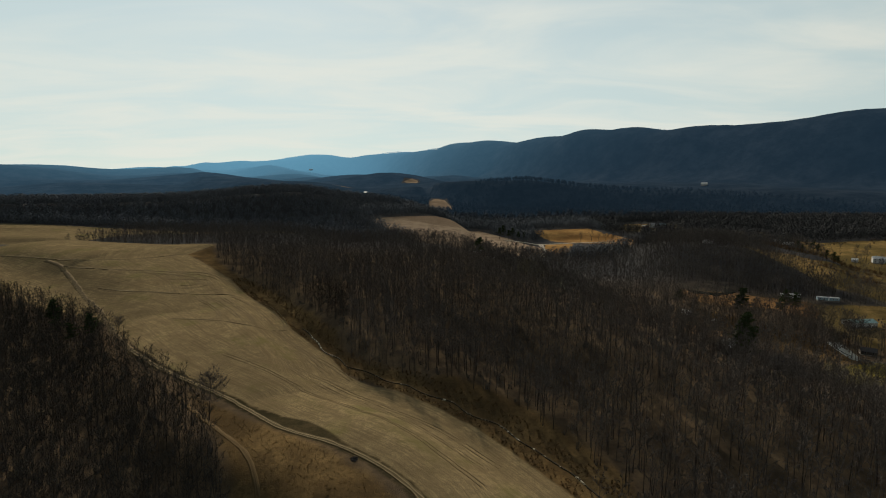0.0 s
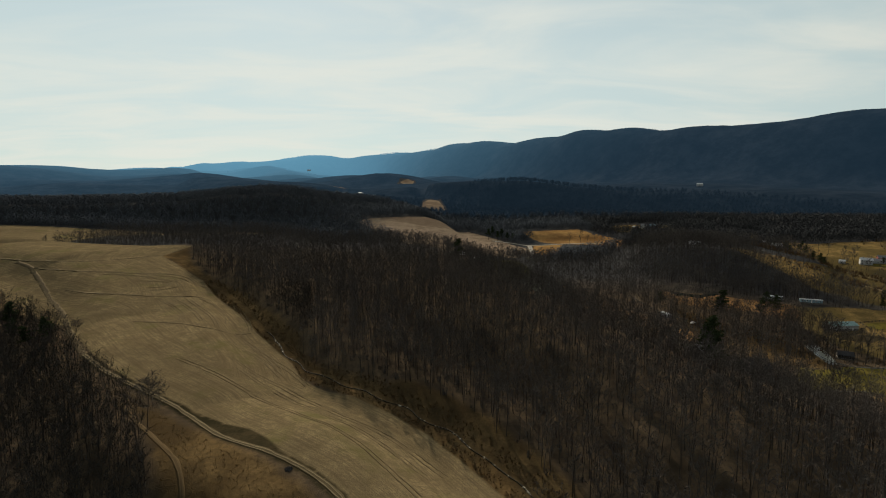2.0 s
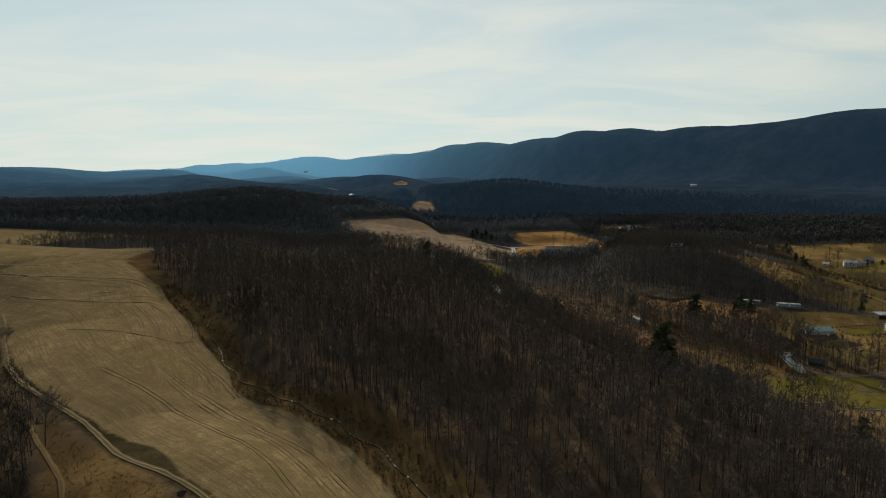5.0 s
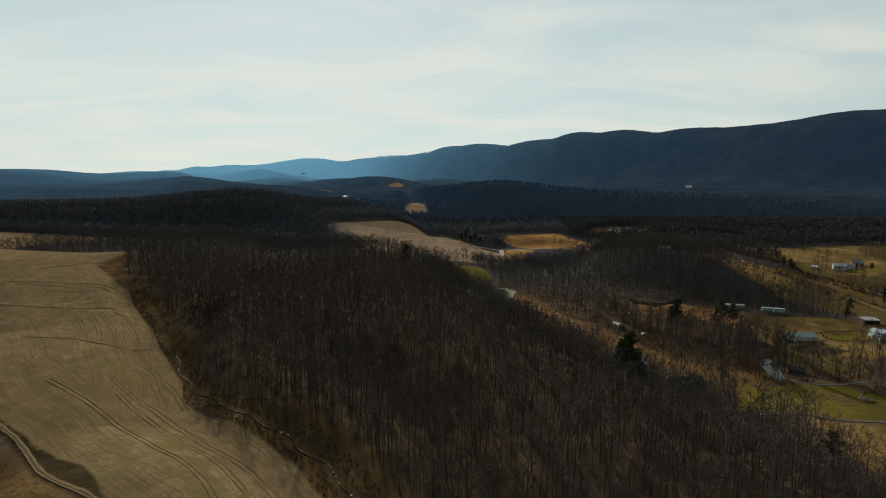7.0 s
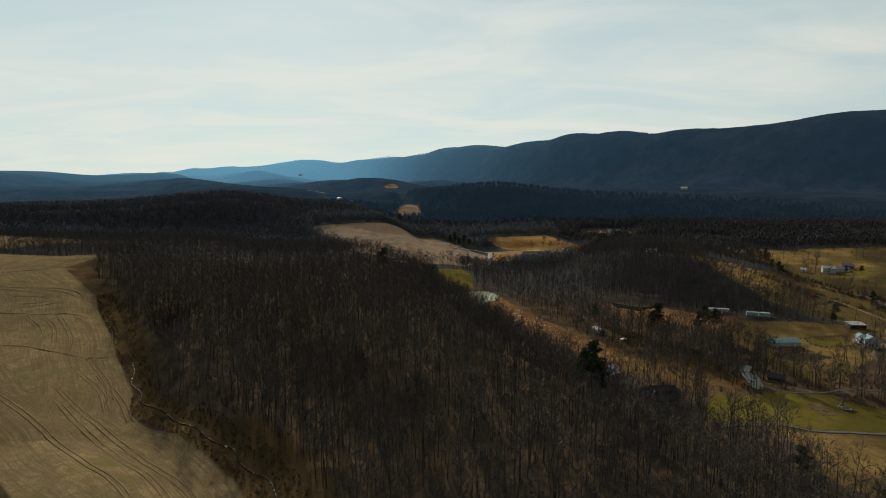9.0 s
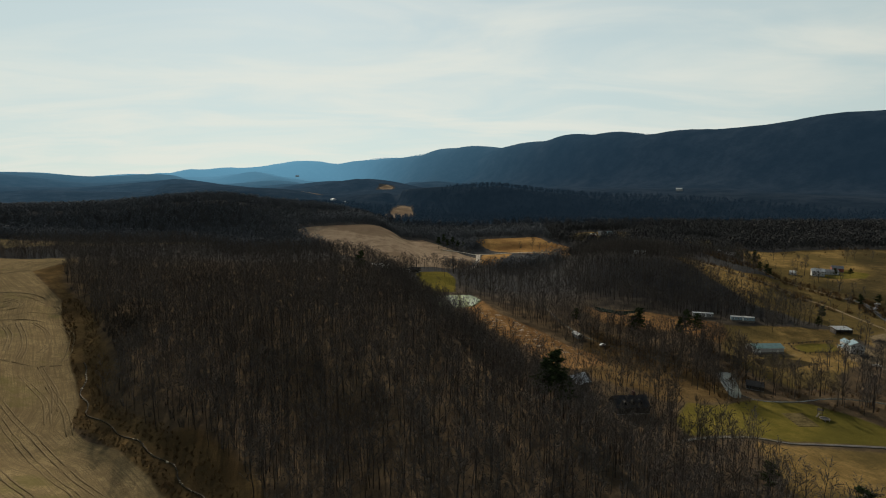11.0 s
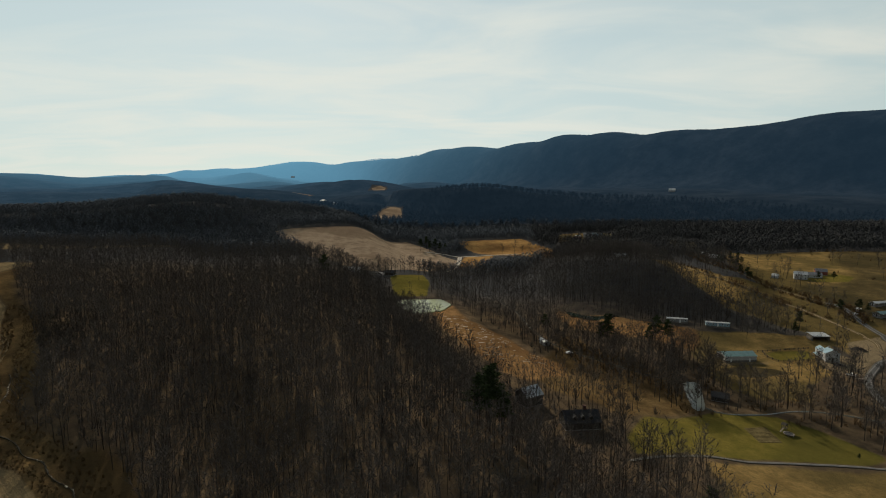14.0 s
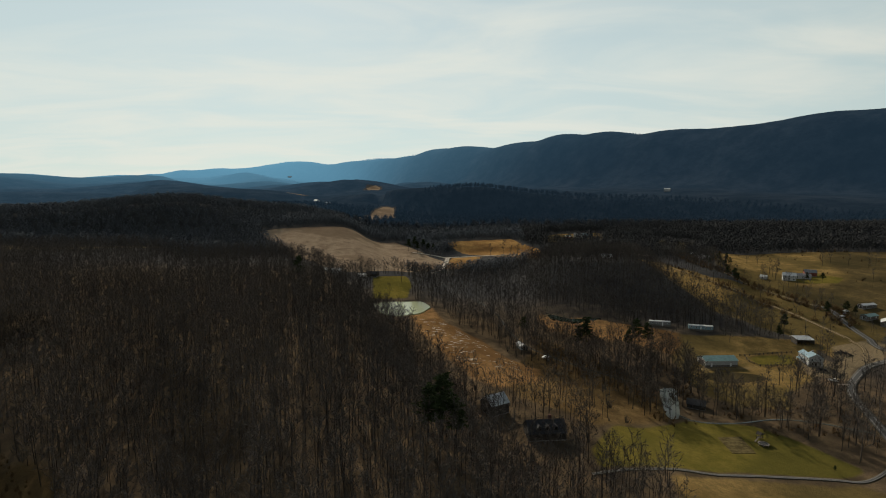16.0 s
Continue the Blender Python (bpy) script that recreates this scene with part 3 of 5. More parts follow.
def way_material(name, colour, ruts, verge):
    """A road surface with two wheel lines and crumbling edges."""
    m, n, l, b = material(name, 1.0, 0, 0.03)
    a = n.new("ShaderNodeAttribute")
    a.attribute_name = "across"
    side = calc(n, l, "ABSOLUTE", a.outputs["Fac"], 0)
    wander = calc(n, l, "MULTIPLY", calc(n, l, "SUBTRACT", noise_tex(n, l, 0.3, 4, 0.65), 0.5), 0.4)
    rut = smooth(n, l, calc(n, l, "ABSOLUTE", calc(n, l, "SUBTRACT", calc(n, l, "ADD", side, wander), 0.5), 0), 0.05, 0.20, 1, 0)
    grit = noise_tex(n, l, 1.5, 4, 0.7)
    c = blend(n, l, smooth(n, l, grit, 0.35, 0.7, 0, 0.5), colour, tuple(v * 0.6 for v in colour))
    c = blend(n, l, rut, c, ruts)
    c = blend(n, l, smooth(n, l, calc(n, l, "ADD", side, wander), 0.72, 1.05), c, verge)
    l.new(c, b.inputs["Base Color"])
    bump(n, l, b, grit, 0.3, 0.05)
    return m


GRAVEL = way_material("pale_gravel", (0.28, 0.255, 0.215), (0.36, 0.33, 0.28), (0.16, 0.13, 0.08))
EARTH = way_material("track_earth", (0.082, 0.063, 0.032), (0.185, 0.145, 0.085), (0.088, 0.066, 0.034))
PALE_EARTH = way_material("pale_track_earth", (0.13, 0.094, 0.048), (0.25, 0.20, 0.13), (0.12, 0.085, 0.04))
FAINT = way_material("worn_grass", (0.090, 0.060, 0.028), (0.122, 0.085, 0.042), (0.105, 0.070, 0.032))
DARK_EARTH = way_material("damp_earth", (0.094, 0.070, 0.036), (0.072, 0.053, 0.028), (0.140, 0.104, 0.054))
TAR = way_material("worn_tar", (0.075, 0.074, 0.072), (0.145, 0.140, 0.130), (0.085, 0.072, 0.045))
WHEEL = way_material("wheel_marks", (0.128, 0.096, 0.050), (0.106, 0.079, 0.042), (0.158, 0.118, 0.060))
ribbon("farm_track", TRACK[8:], 2.6, EARTH, "earth farm track along the edge of the stubble field", "track", 0.05, 0.3)
ribbon("farm_track", TRACK[1:9], 3.8, DARK_EARTH, "dark worn track climbing through the stubble", "track", 0.02, 0.5)
for terrace in STRIPS:
    ribbon("grass_strip", terrace, 2.3, DARK_EARTH, "dark grass strip along a terrace of the stubble field", "grass strip", 0.02, 0.7)
ribbon("farm_track", TRACK_LOW, 1.9, FAINT, "faint earth track through rough brown grass", "track", 0.06, 0.3)
ribbon("driveway", DRIVE, 1.8, TAR, "narrow grey gravel drive beside the lawn", "driveway", 0.2, 0.08)
ribbon("road", ROAD, 4.8, TAR, "winding grey country road with worn wheel lines", "road", 0.25)
ribbon("road", ROAD_UP[:7], 4.8, TAR, "grey country road running up the side valley", "road", 0.25)
ribbon("road", ROAD_UP[6:], 3.6, EARTH, "narrow earth lane climbing between hedges", "lane", 0.2, 0.2)
ribbon("farm_track", FARM_TRACK, 3.0, PALE_EARTH, "pale earth track across the hillside pasture", "track", 0.2, 0.15)
ribbon("road", JUNCTION, 6.0, GRAVEL, "pale road curving round the foot of the hill field", "road", 0.3)
ribbon("road", JUNCTION_LEG, 7.0, GRAVEL, "pale road leg meeting the curve at a junction", "road", 0.33)


def water_material(name, colour, rough=0.06):
    m, n, l, b = material(name, rough, 0, 0.5)
    b.inputs["Base Color"].default_value = rgb(colour)
    bump(n, l, b, noise_tex(n, l, 0.7, 3), 0.15, 0.05)
    return m


def pond(name, ring, mat, label, drop=0.35):
    ring = [q for p in (curve_of(ring + ring[:1], 3.0)[:-1],) for q in p]
    a = np.array(ring)
    level = float(np.median(height(a[:, 0], a[:, 1]))) - drop
    bm = bmesh.new()
    top = [bm.verts.new((x, y, level)) for x, y in ring]
    low = [bm.verts.new((x, y, level - 2)) for x, y in ring]
    bm.faces.new(top)
    for i in range(len(top)):
        bm.faces.new((top[i - 1], low[i - 1], low[i], top[i]))
    bmesh.ops.recalc_face_normals(bm, faces=bm.faces)
    me = bpy.data.meshes.new(name)
    bm.to_mesh(me)
    bm.free()
    me.materials.append(mat)
    tagged(new(name, me), label, "pond", kind="structure")


WATER = water_material("stream_water", (0.06, 0.066, 0.056))
# paler than the stream's water: sky reflection put into the base colour
PALE_WATER = water_material("sky_pale_water", (0.085, 0.095, 0.082), 0.3)


def brook_material():
    """Dark brook water, with broken bright glints painted into its base colour."""
    m, n, l, b = material("brook_water", 0.6, 0, 0.03)
    c = blend(n, l, smooth(n, l, noise_tex(n, l, 0.30, 4, 0.75), 0.57, 0.63), (0.050, 0.040, 0.026), (0.62, 0.54, 0.40))
    l.new(c, b.inputs["Base Color"])
    bump(n, l, b, noise_tex(n, l, 3.0, 3), 0.3, 0.05)
    return m


BROOK_WATER = brook_material()
pond("water", POND, water_material("pond_water", (0.22, 0.24, 0.115), 0.10), "pale green farm pond reflecting the sky")
pond("water", DARK_POND, water_material("dark_water", (0.012, 0.022, 0.016), 0.03), "still dark green pond below the wooded knoll")
WET = [(x + 1.1 * math.sin(0.37 * i + 0.9 * math.sin(0.21 * i)), y + 0.9 * math.sin(0.53 * i + 2)) for i, (x, y) in enumerate(curve_of(BROOK[4:], 2.0))]
ribbon("water", WET, 0.62, BROOK_WATER, "thin brook between the field and the wood, its glints painted pale", "brook", -0.02, 0.8)
# where the tractor turned: bent wheel lines pressed into the stubble
TURNS = [[(-239, 387), (-207, 387), (-189, 384), (-178, 378), (-177, 368), (-191, 356)], [(-244, 393), (-204, 393), (-182, 392), (-165, 391), (-157, 377), (-169, 359)], [(-207, 377), (-194, 380), (-184, 376), (-185, 368), (-193, 364)],
         [(-174, 344), (-158, 332), (-146, 319), (-138, 303)], [(-156, 348), (-139, 331), (-123, 312), (-114, 298)], [(-149, 351), (-135, 343), (-121, 326), (-114, 311)], [(-142, 362), (-121, 344), (-106, 322), (-98, 307)], [(-164, 345), (-146, 330), (-126, 304)],
         [(-103, 297), (-80, 276), (-65, 256)], [(-100, 282), (-78, 267), (-60, 246)], [(-87, 255), (-57, 235), (-26, 213), (-3, 199), (20, 176)], [(-80, 245), (-58, 229), (-31, 210), (-13, 199), (15, 172)], [(-110, 245), (-72, 224), (-40, 203), (-14, 186), (12, 155)], [(-86, 280), (-62, 258), (-46, 239)]]
for bend in TURNS:
    for aside in (0.0, 2.1):
        ribbon("wheel_mark", [(x + aside * 0.7, y + aside * 0.7) for x, y in bend], 0.75, WHEEL, "dark wheel line pressed into the stubble", "wheel mark", 0.07, 0.7, None, 0.3)
ribbon("water", STREAM[1:], 1.5, WATER, "shallow stream curving behind the lawn", "stream", 0.1, 0.45)
pond("water", [(288, 390), (285, 374), (278, 352), (266, 321), (261, 315), (258.5, 318), (262, 332), (269, 354), (277, 376), (284, 391)], PALE_WATER, "wide shallow bend of the valley stream", 0.0)
ribbon("water", STREAM_UP, 1.0, WATER, "stream among the bare valley trees", "stream", 0.15, 0.35)


# ---- trees: one mesh per kind of growth, copied or gathered into stands ----
def tube(vs, fs, path, radii, sides):
    base = len(vs)
    for (p, r) in zip(path, radii):
        for k in range(sides):
            a = 2 * math.pi * k / sides
            vs.append((p[0] + r * math.cos(a), p[1] + r * math.sin(a), p[2]))
    for i in range(len(path) - 1):
        for k in range(sides):
            a, b = base + i * sides + k, base + i * sides + (k + 1) % sides
            fs.append((a, b, b + sides))
            fs.append((a, b + sides, a + sides))


def twig(vs, fs, p, q, w, rng):
    d = np.array(q) - np.array(p)
    s = np.cross(d, rng.normal(size=3))
    s = s / (np.linalg.norm(s) + 1e-9) * w
    i = len(vs)
    vs.extend([tuple(np.array(p) - s), tuple(np.array(p) + s), tuple(q)])
    fs.append((i, i + 1, i + 2))


def bare_tree(seed, tall=17.0, limbs=9, twigs=12, spread=0.33, clear=0.38, sides=5, width=0.045, lean_limbs=False, lift=(0.7, 1.3)):
    """Leafless broadleaf tree: (trunk verts, tris), (crown verts, tris)."""
    rng = np.random.RandomState(seed)
    tv, tf, cv, cf = [], [], [], []
    bend = rng.normal(0, 0.35, (5, 2)).cumsum(0)
    path = [(bend[i][0] * i / 4, bend[i][1] * i / 4, tall * f) for i, f in enumerate((-0.04, 0.25, 0.5, 0.75, 0.95))]
    r0 = tall * 0.0095
    tube(tv, tf, path, [r0 * 1.25, r0, r0 * 0.75, r0 * 0.45, 0.02], sides)
    zs = [p[2] for p in path]
    for k in range(limbs):
        f = clear + (0.93 - clear) * (k + rng.uniform(0, 0.8)) / limbs
        z = tall * f
        x, y = np.interp(z, zs, [p[0] for p in path]), np.interp(z, zs, [p[1] for p in path])
        a = k * 2.4 + rng.uniform(-0.5, 0.5)
        reach = tall * spread * (1.15 - 0.75 * (f - clear) / (1 - clear)) * rng.uniform(0.75, 1.15)
        rise = reach * rng.uniform(*lift)
        mid = (x + 0.5 * reach * math.cos(a), y + 0.5 * reach * math.sin(a), z + 0.4 * rise)
        tip = (x + reach * math.cos(a + 0.2), y + reach * math.sin(a + 0.2), z + rise)
        rr = r0 * 0.38 * (1.1 - 0.6 * f)
        tube(cv, cf, [(x, y, z), tip] if lean_limbs else [(x, y, z), mid, tip], [rr, 0.02] if lean_limbs else [rr, rr * 0.6, 0.02], 3)
        for _ in range(twigs):
            t = rng.uniform(0.15, 1.0)
            p = np.array((x, y, z)) * (1 - t) + np.array(tip) * t + (0, 0, (mid[2] - (z + tip[2]) / 2) * 2 * t * (1 - t))
            v = rng.normal(0, 1, 3) + (0.7 * math.cos(a), 0.7 * math.sin(a), 0.9)
            v = v / np.linalg.norm(v) * tall * rng.uniform(0.07, 0.17)
            twig(cv, cf, p, p + v, width * rng.uniform(0.7, 1.5), rng)
    return (np.array(tv), np.array(tf)), (np.array(cv), np.array(cf))


def evergreen(seed, tall=16.0, whorls=8, shoots=11, spread=0.27, clear=0.38):
    """Pine: trunk and level sprays of needles in uneven whorls."""
    rng = np.random.RandomState(seed)
    tv, tf, cv, cf = [], [], [], []
    tube(tv, tf, [(0, 0, -0.6), (0.1, 0, tall * 0.5), (0, 0.1, tall * 0.97)], [tall * 0.014, tall * 0.009, 0.03], 5)
    for k in range(whorls):
        f = clear + (1 - clear) * k / (whorls - 0.3)
        reach = tall * spread * (1.04 - f) ** 0.4 * rng.uniform(0.65, 1.2)
        for j in range(5):
            a = rng.uniform(0, 6.3)
            rr = reach * rng.uniform(0.4, 1.25)
            z = tall * f + rng.uniform(-0.4, 0.4)
            tip = np.array((rr * math.cos(a), rr * math.sin(a), z + rr * rng.uniform(-0.1, 0.3)))
            tube(cv, cf, [(0, 0, z), tuple(tip)], [0.05, 0.02], 3)
            for _ in range(shoots):
                t = rng.uniform(0.25, 1.05)
                p = np.array((0, 0, z)) * (1 - t) + tip * t
                v = rng.normal(0, 1, 3) * (1, 1, 0.35)
                v = v / np.linalg.norm(v) * rng.uniform(0.7, 1.5) * tall / 16
                twig(cv, cf, p - v * 0.5, p + v, 0.26 * tall / 16, rng)
    return (np.array(tv), np.array(tf)), (np.array(cv), np.array(cf))


def shrub(seed, tall=2.2, stems=14):
    rng = np.random.RandomState(seed)
    v, f = [], []
    for _ in range(stems):
        p = rng.normal(0, 0.35, 3) * (1, 1, 0)
        q = p + (rng.normal(0, 0.5), rng.normal(0, 0.5), tall * rng.uniform(0.6, 1.1))
        twig(v, f, p, q, 0.09, rng)
        for _ in range(2):
            t = rng.uniform(0.4, 0.9)
            s = p * (1 - t) + q * t
            twig(v, f, s, s + rng.normal(0, 0.45, 3) + (0, 0, 0.3), 0.05, rng)
    return np.array(v), np.array(f)


def scatter(step, box, seed):
    """Jittered points over a box (x0, y0, x1, y1)."""
    rng = np.random.RandomState(seed)
    x, y = np.meshgrid(np.arange(box[0], box[2], step), np.arange(box[1], box[3], step))
    x, y = x.ravel(), y.ravel()
    return x + rng.uniform(-0.75, 0.75, x.size) * step, y + rng.uniform(-0.75, 0.75, x.size) * step, rng


def stand(name, shapes, x, y, rng, mats, label, category, size=(0.75, 1.2), sink=0.0):
    """Many plants gathered into one mesh. shapes: lists of (verts, tris, slot)."""
    z = height(x, y) - sink
    pick = rng.randint(0, len(shapes), x.size)
    turn, s = rng.uniform(0, 6.283, x.size), rng.uniform(size[0], size[1], x.size)
    co, fa, sl, base = [], [], [], 0
    for i, shape in enumerate(shapes):
        m = pick == i
        k = int(m.sum())
        if not k:
            continue
        for v, f, slot in shape:
            c, sn = np.cos(turn[m])[:, None], np.sin(turn[m])[:, None]
            sc = s[m][:, None]
            px = (c * v[None, :, 0] - sn * v[None, :, 1]) * sc + x[m][:, None]
            py = (sn * v[None, :, 0] + c * v[None, :, 1]) * sc + y[m][:, None]
            pz = v[None, :, 2] * sc + z[m][:, None]
            co.append(np.stack([px, py, pz], 2).reshape(-1, 3))
            fa.append((f[None] + (np.arange(k) * len(v))[:, None, None] + base).reshape(-1, 3))
            sl.append(np.full(k * len(f), slot))
            base += k * len(v)
    me = quick_mesh(name, np.concatenate(co), np.concatenate(fa), mats, np.concatenate(sl))
    return tagged(new(name, me), label, category, kind="stuff")


def pack(tree):
    return [(tree[0][0], tree[0][1], 0), (tree[1][0], tree[1][1], 1)]


GAP = [(125, 800), (150, 850), (290, 830), (320, 760), (250, 730), (190, 745), (150, 700), (120, 700)]
OPEN = CROP + GOLD + [BACK_FIELD, BANK_SHADE, GAP, HEADLAND] + PASTURE + LAWN + DIRT + [POND, DARK_POND, ROUGH]
WAYS = [(TRACK, 3), (DRIVE, 3.5), (ROAD, 5), (ROAD_UP, 5), (FARM_TRACK, 4), (JUNCTION, 5), (JUNCTION_LEG, 6), (STREAM, 3.5), (STREAM_UP, 3.5), (BROOK, 6.5), (BROOK[12:18], 12)]
YARDS = [(188, 280, 15), (171, 303, 10), (279, 327, 9), (320, 386, 20), (340, 446, 12), (312, 457, 12), (376, 386, 18), (375, 410, 15), (509, 580, 30), (286, 285, 14)]


def wooded(x, y, margin=2.0):
    ok = (best_of(x, y, OPEN) < -margin) & (inside(x, y, GOLD[0]) < -9)
    for pts, w in WAYS:
        ok &= along(x, y, pts) > w
    ok &= (x < -78) | (x > 40) | (along(x, y, TRACK) > 14)
    for cx, cy, r in YARDS:
        ok &= (x - cx) ** 2 + (y - cy) ** 2 > r * r
    return ok


def in_view(x, y, slack=60):
    """Within the wedge of land that the flight looks over."""
    return (y > 95) & (x > -0.95 * y - slack) & (x < 150 + 0.95 * (y - 70) + slack)


def forest_tree(seed, tall=18.0, limbs=8, subs=3, fine=8, clear=0.42, spread=0.19, width=0.030, stem=4, girth=0.0092):
    """A leafless forest tree: a long dark stem, rising limbs, boughs and short fine twigs that fill a rounded crown."""
    rng = np.random.RandomState(seed)
    tv, tf, cv, cf = [], [], [], []
    bend = rng.normal(0, 0.28, (stem + 1, 2)).cumsum(0)
    cuts = np.linspace(-0.04, 0.93, stem + 1)
    path = [(bend[i][0] * i / stem, bend[i][1] * i / stem, tall * f) for i, f in enumerate(cuts)]
    r0 = tall * girth
    tube(tv, tf, path, list(np.linspace(1.2, 0.12, stem + 1) * r0), 3)
    zs, xs, ys = [p[2] for p in path], [p[0] for p in path], [p[1] for p in path]
    for k in range(limbs):
        f = clear + (0.86 - clear) * (k + rng.uniform(0, 0.9)) / limbs
        a = k * 2.4 + rng.uniform(-0.6, 0.6)
        top = min(0.99, f + rng.uniform(0.16, 0.30))
        u = (top - clear) / (1 - clear)
        reach = tall * spread * math.sqrt(max(0.06, 1.04 - u ** 2.2)) * rng.uniform(0.7, 1.15)
        p = np.array((np.interp(tall * f, zs, xs), np.interp(tall * f, zs, ys), tall * f))
        q = np.array((p[0] + reach * math.cos(a), p[1] + reach * math.sin(a), tall * top))
        rr = r0 * 0.42 * (1.15 - 0.7 * f)
        tube(cv, cf, [tuple(p), tuple(q)], [rr, 0.02], 3)
        for b in range(subs):
            t = 0.35 + 0.6 * (b + rng.uniform(0, 0.8)) / subs
            o = p * (1 - t) + q * t
            v = rng.normal(0, 0.55, 3) + (math.cos(a) * 0.55, math.sin(a) * 0.55, 0.75)
            v = v / np.linalg.norm(v) * tall * rng.uniform(0.08, 0.14)
            twig(cv, cf, o, o + v, width * 1.7, rng)
            for _ in range(fine):
                h = o + v * rng.uniform(0.15, 1.0)
                w = rng.normal(0, 0.7, 3) + (math.cos(a) * 0.4, math.sin(a) * 0.4, 0.75)
                twig(cv, cf, h, h + w / np.linalg.norm(w) * tall * rng.uniform(0.035, 0.075), width * rng.uniform(0.7, 1.3), rng)
    return (np.array(tv), np.array(tf)), (np.array(cv), np.array(cf))


def tuft(seed, tall=13.0, sprays=22, wide=0.7, spread=0.30, deep=0.8):
    """A leafless crown far off: a stem and small sprays of twigs lying over a rounded, uneven dome."""
    rng = np.random.RandomState(seed)
    v, f = [], []
    twig(v, f, (0, 0, -1), (0, 0, tall * 0.75), 0.25, rng)
    for k in range(sprays):
        a, u = k * 2.4 + rng.uniform(-0.5, 0.5), ((k + rng.uniform(0, 1)) / sprays) ** 0.8
        r = tall * spread * math.sqrt(max(0.02, 1 - u * u)) * rng.uniform(0.75, 1.05)
        p = np.array((r * math.cos(a), r * math.sin(a), tall * (1 - deep + deep * u) * rng.uniform(0.95, 1.03)))
        out = np.array((math.cos(a) * math.sqrt(1 - u * u * 0.98), math.sin(a) * math.sqrt(1 - u * u * 0.98), u)) + rng.normal(0, 0.13, 3)
        d = np.cross(out, rng.normal(size=3))
        e = np.cross(out, d)
        d, e = d / np.linalg.norm(d) * wide * rng.uniform(0.8, 1.4), e / np.linalg.norm(e) * wide * rng.uniform(0.6, 1.1)
        i = len(v)
        v.extend([tuple(p - d), tuple(p + d * 0.6 - e), tuple(p + d * 0.5 + e)])
        f.append((i, i + 1, i + 2))
    return [(np.array(v), np.array(f), 0)]


NEAR = [pack(forest_tree(s, 18.0, 7, 3, 7, clear=0.31, spread=0.22, width=0.060)) for s in range(8)]
MID = [pack(forest_tree(20 + s, 16.5, 6, 2, 5, clear=0.27, spread=0.26, width=0.105, stem=2)) for s in range(6)]
BACK = [tuft(30 + s, 14, 30, 1.15, spread=0.38) for s in range(6)]
FARR = [tuft(40 + s, 13, 18, 1.7) for s in range(6)]


VALLEY = [(232, 190), (205, 255), (170, 320), (150, 380), (170, 470), (260, 474), (300, 458), (345, 446), (385, 432), (420, 430), (480, 400), (420, 200)]
KNOLL = [(225, 505), (262, 480), (300, 462), (345, 450), (384, 440), (372, 470), (360, 500), (358, 560), (362, 620), (340, 690), (270, 690), (230, 600)]
SINGLES = []          # places of the trees that stand as things of their own


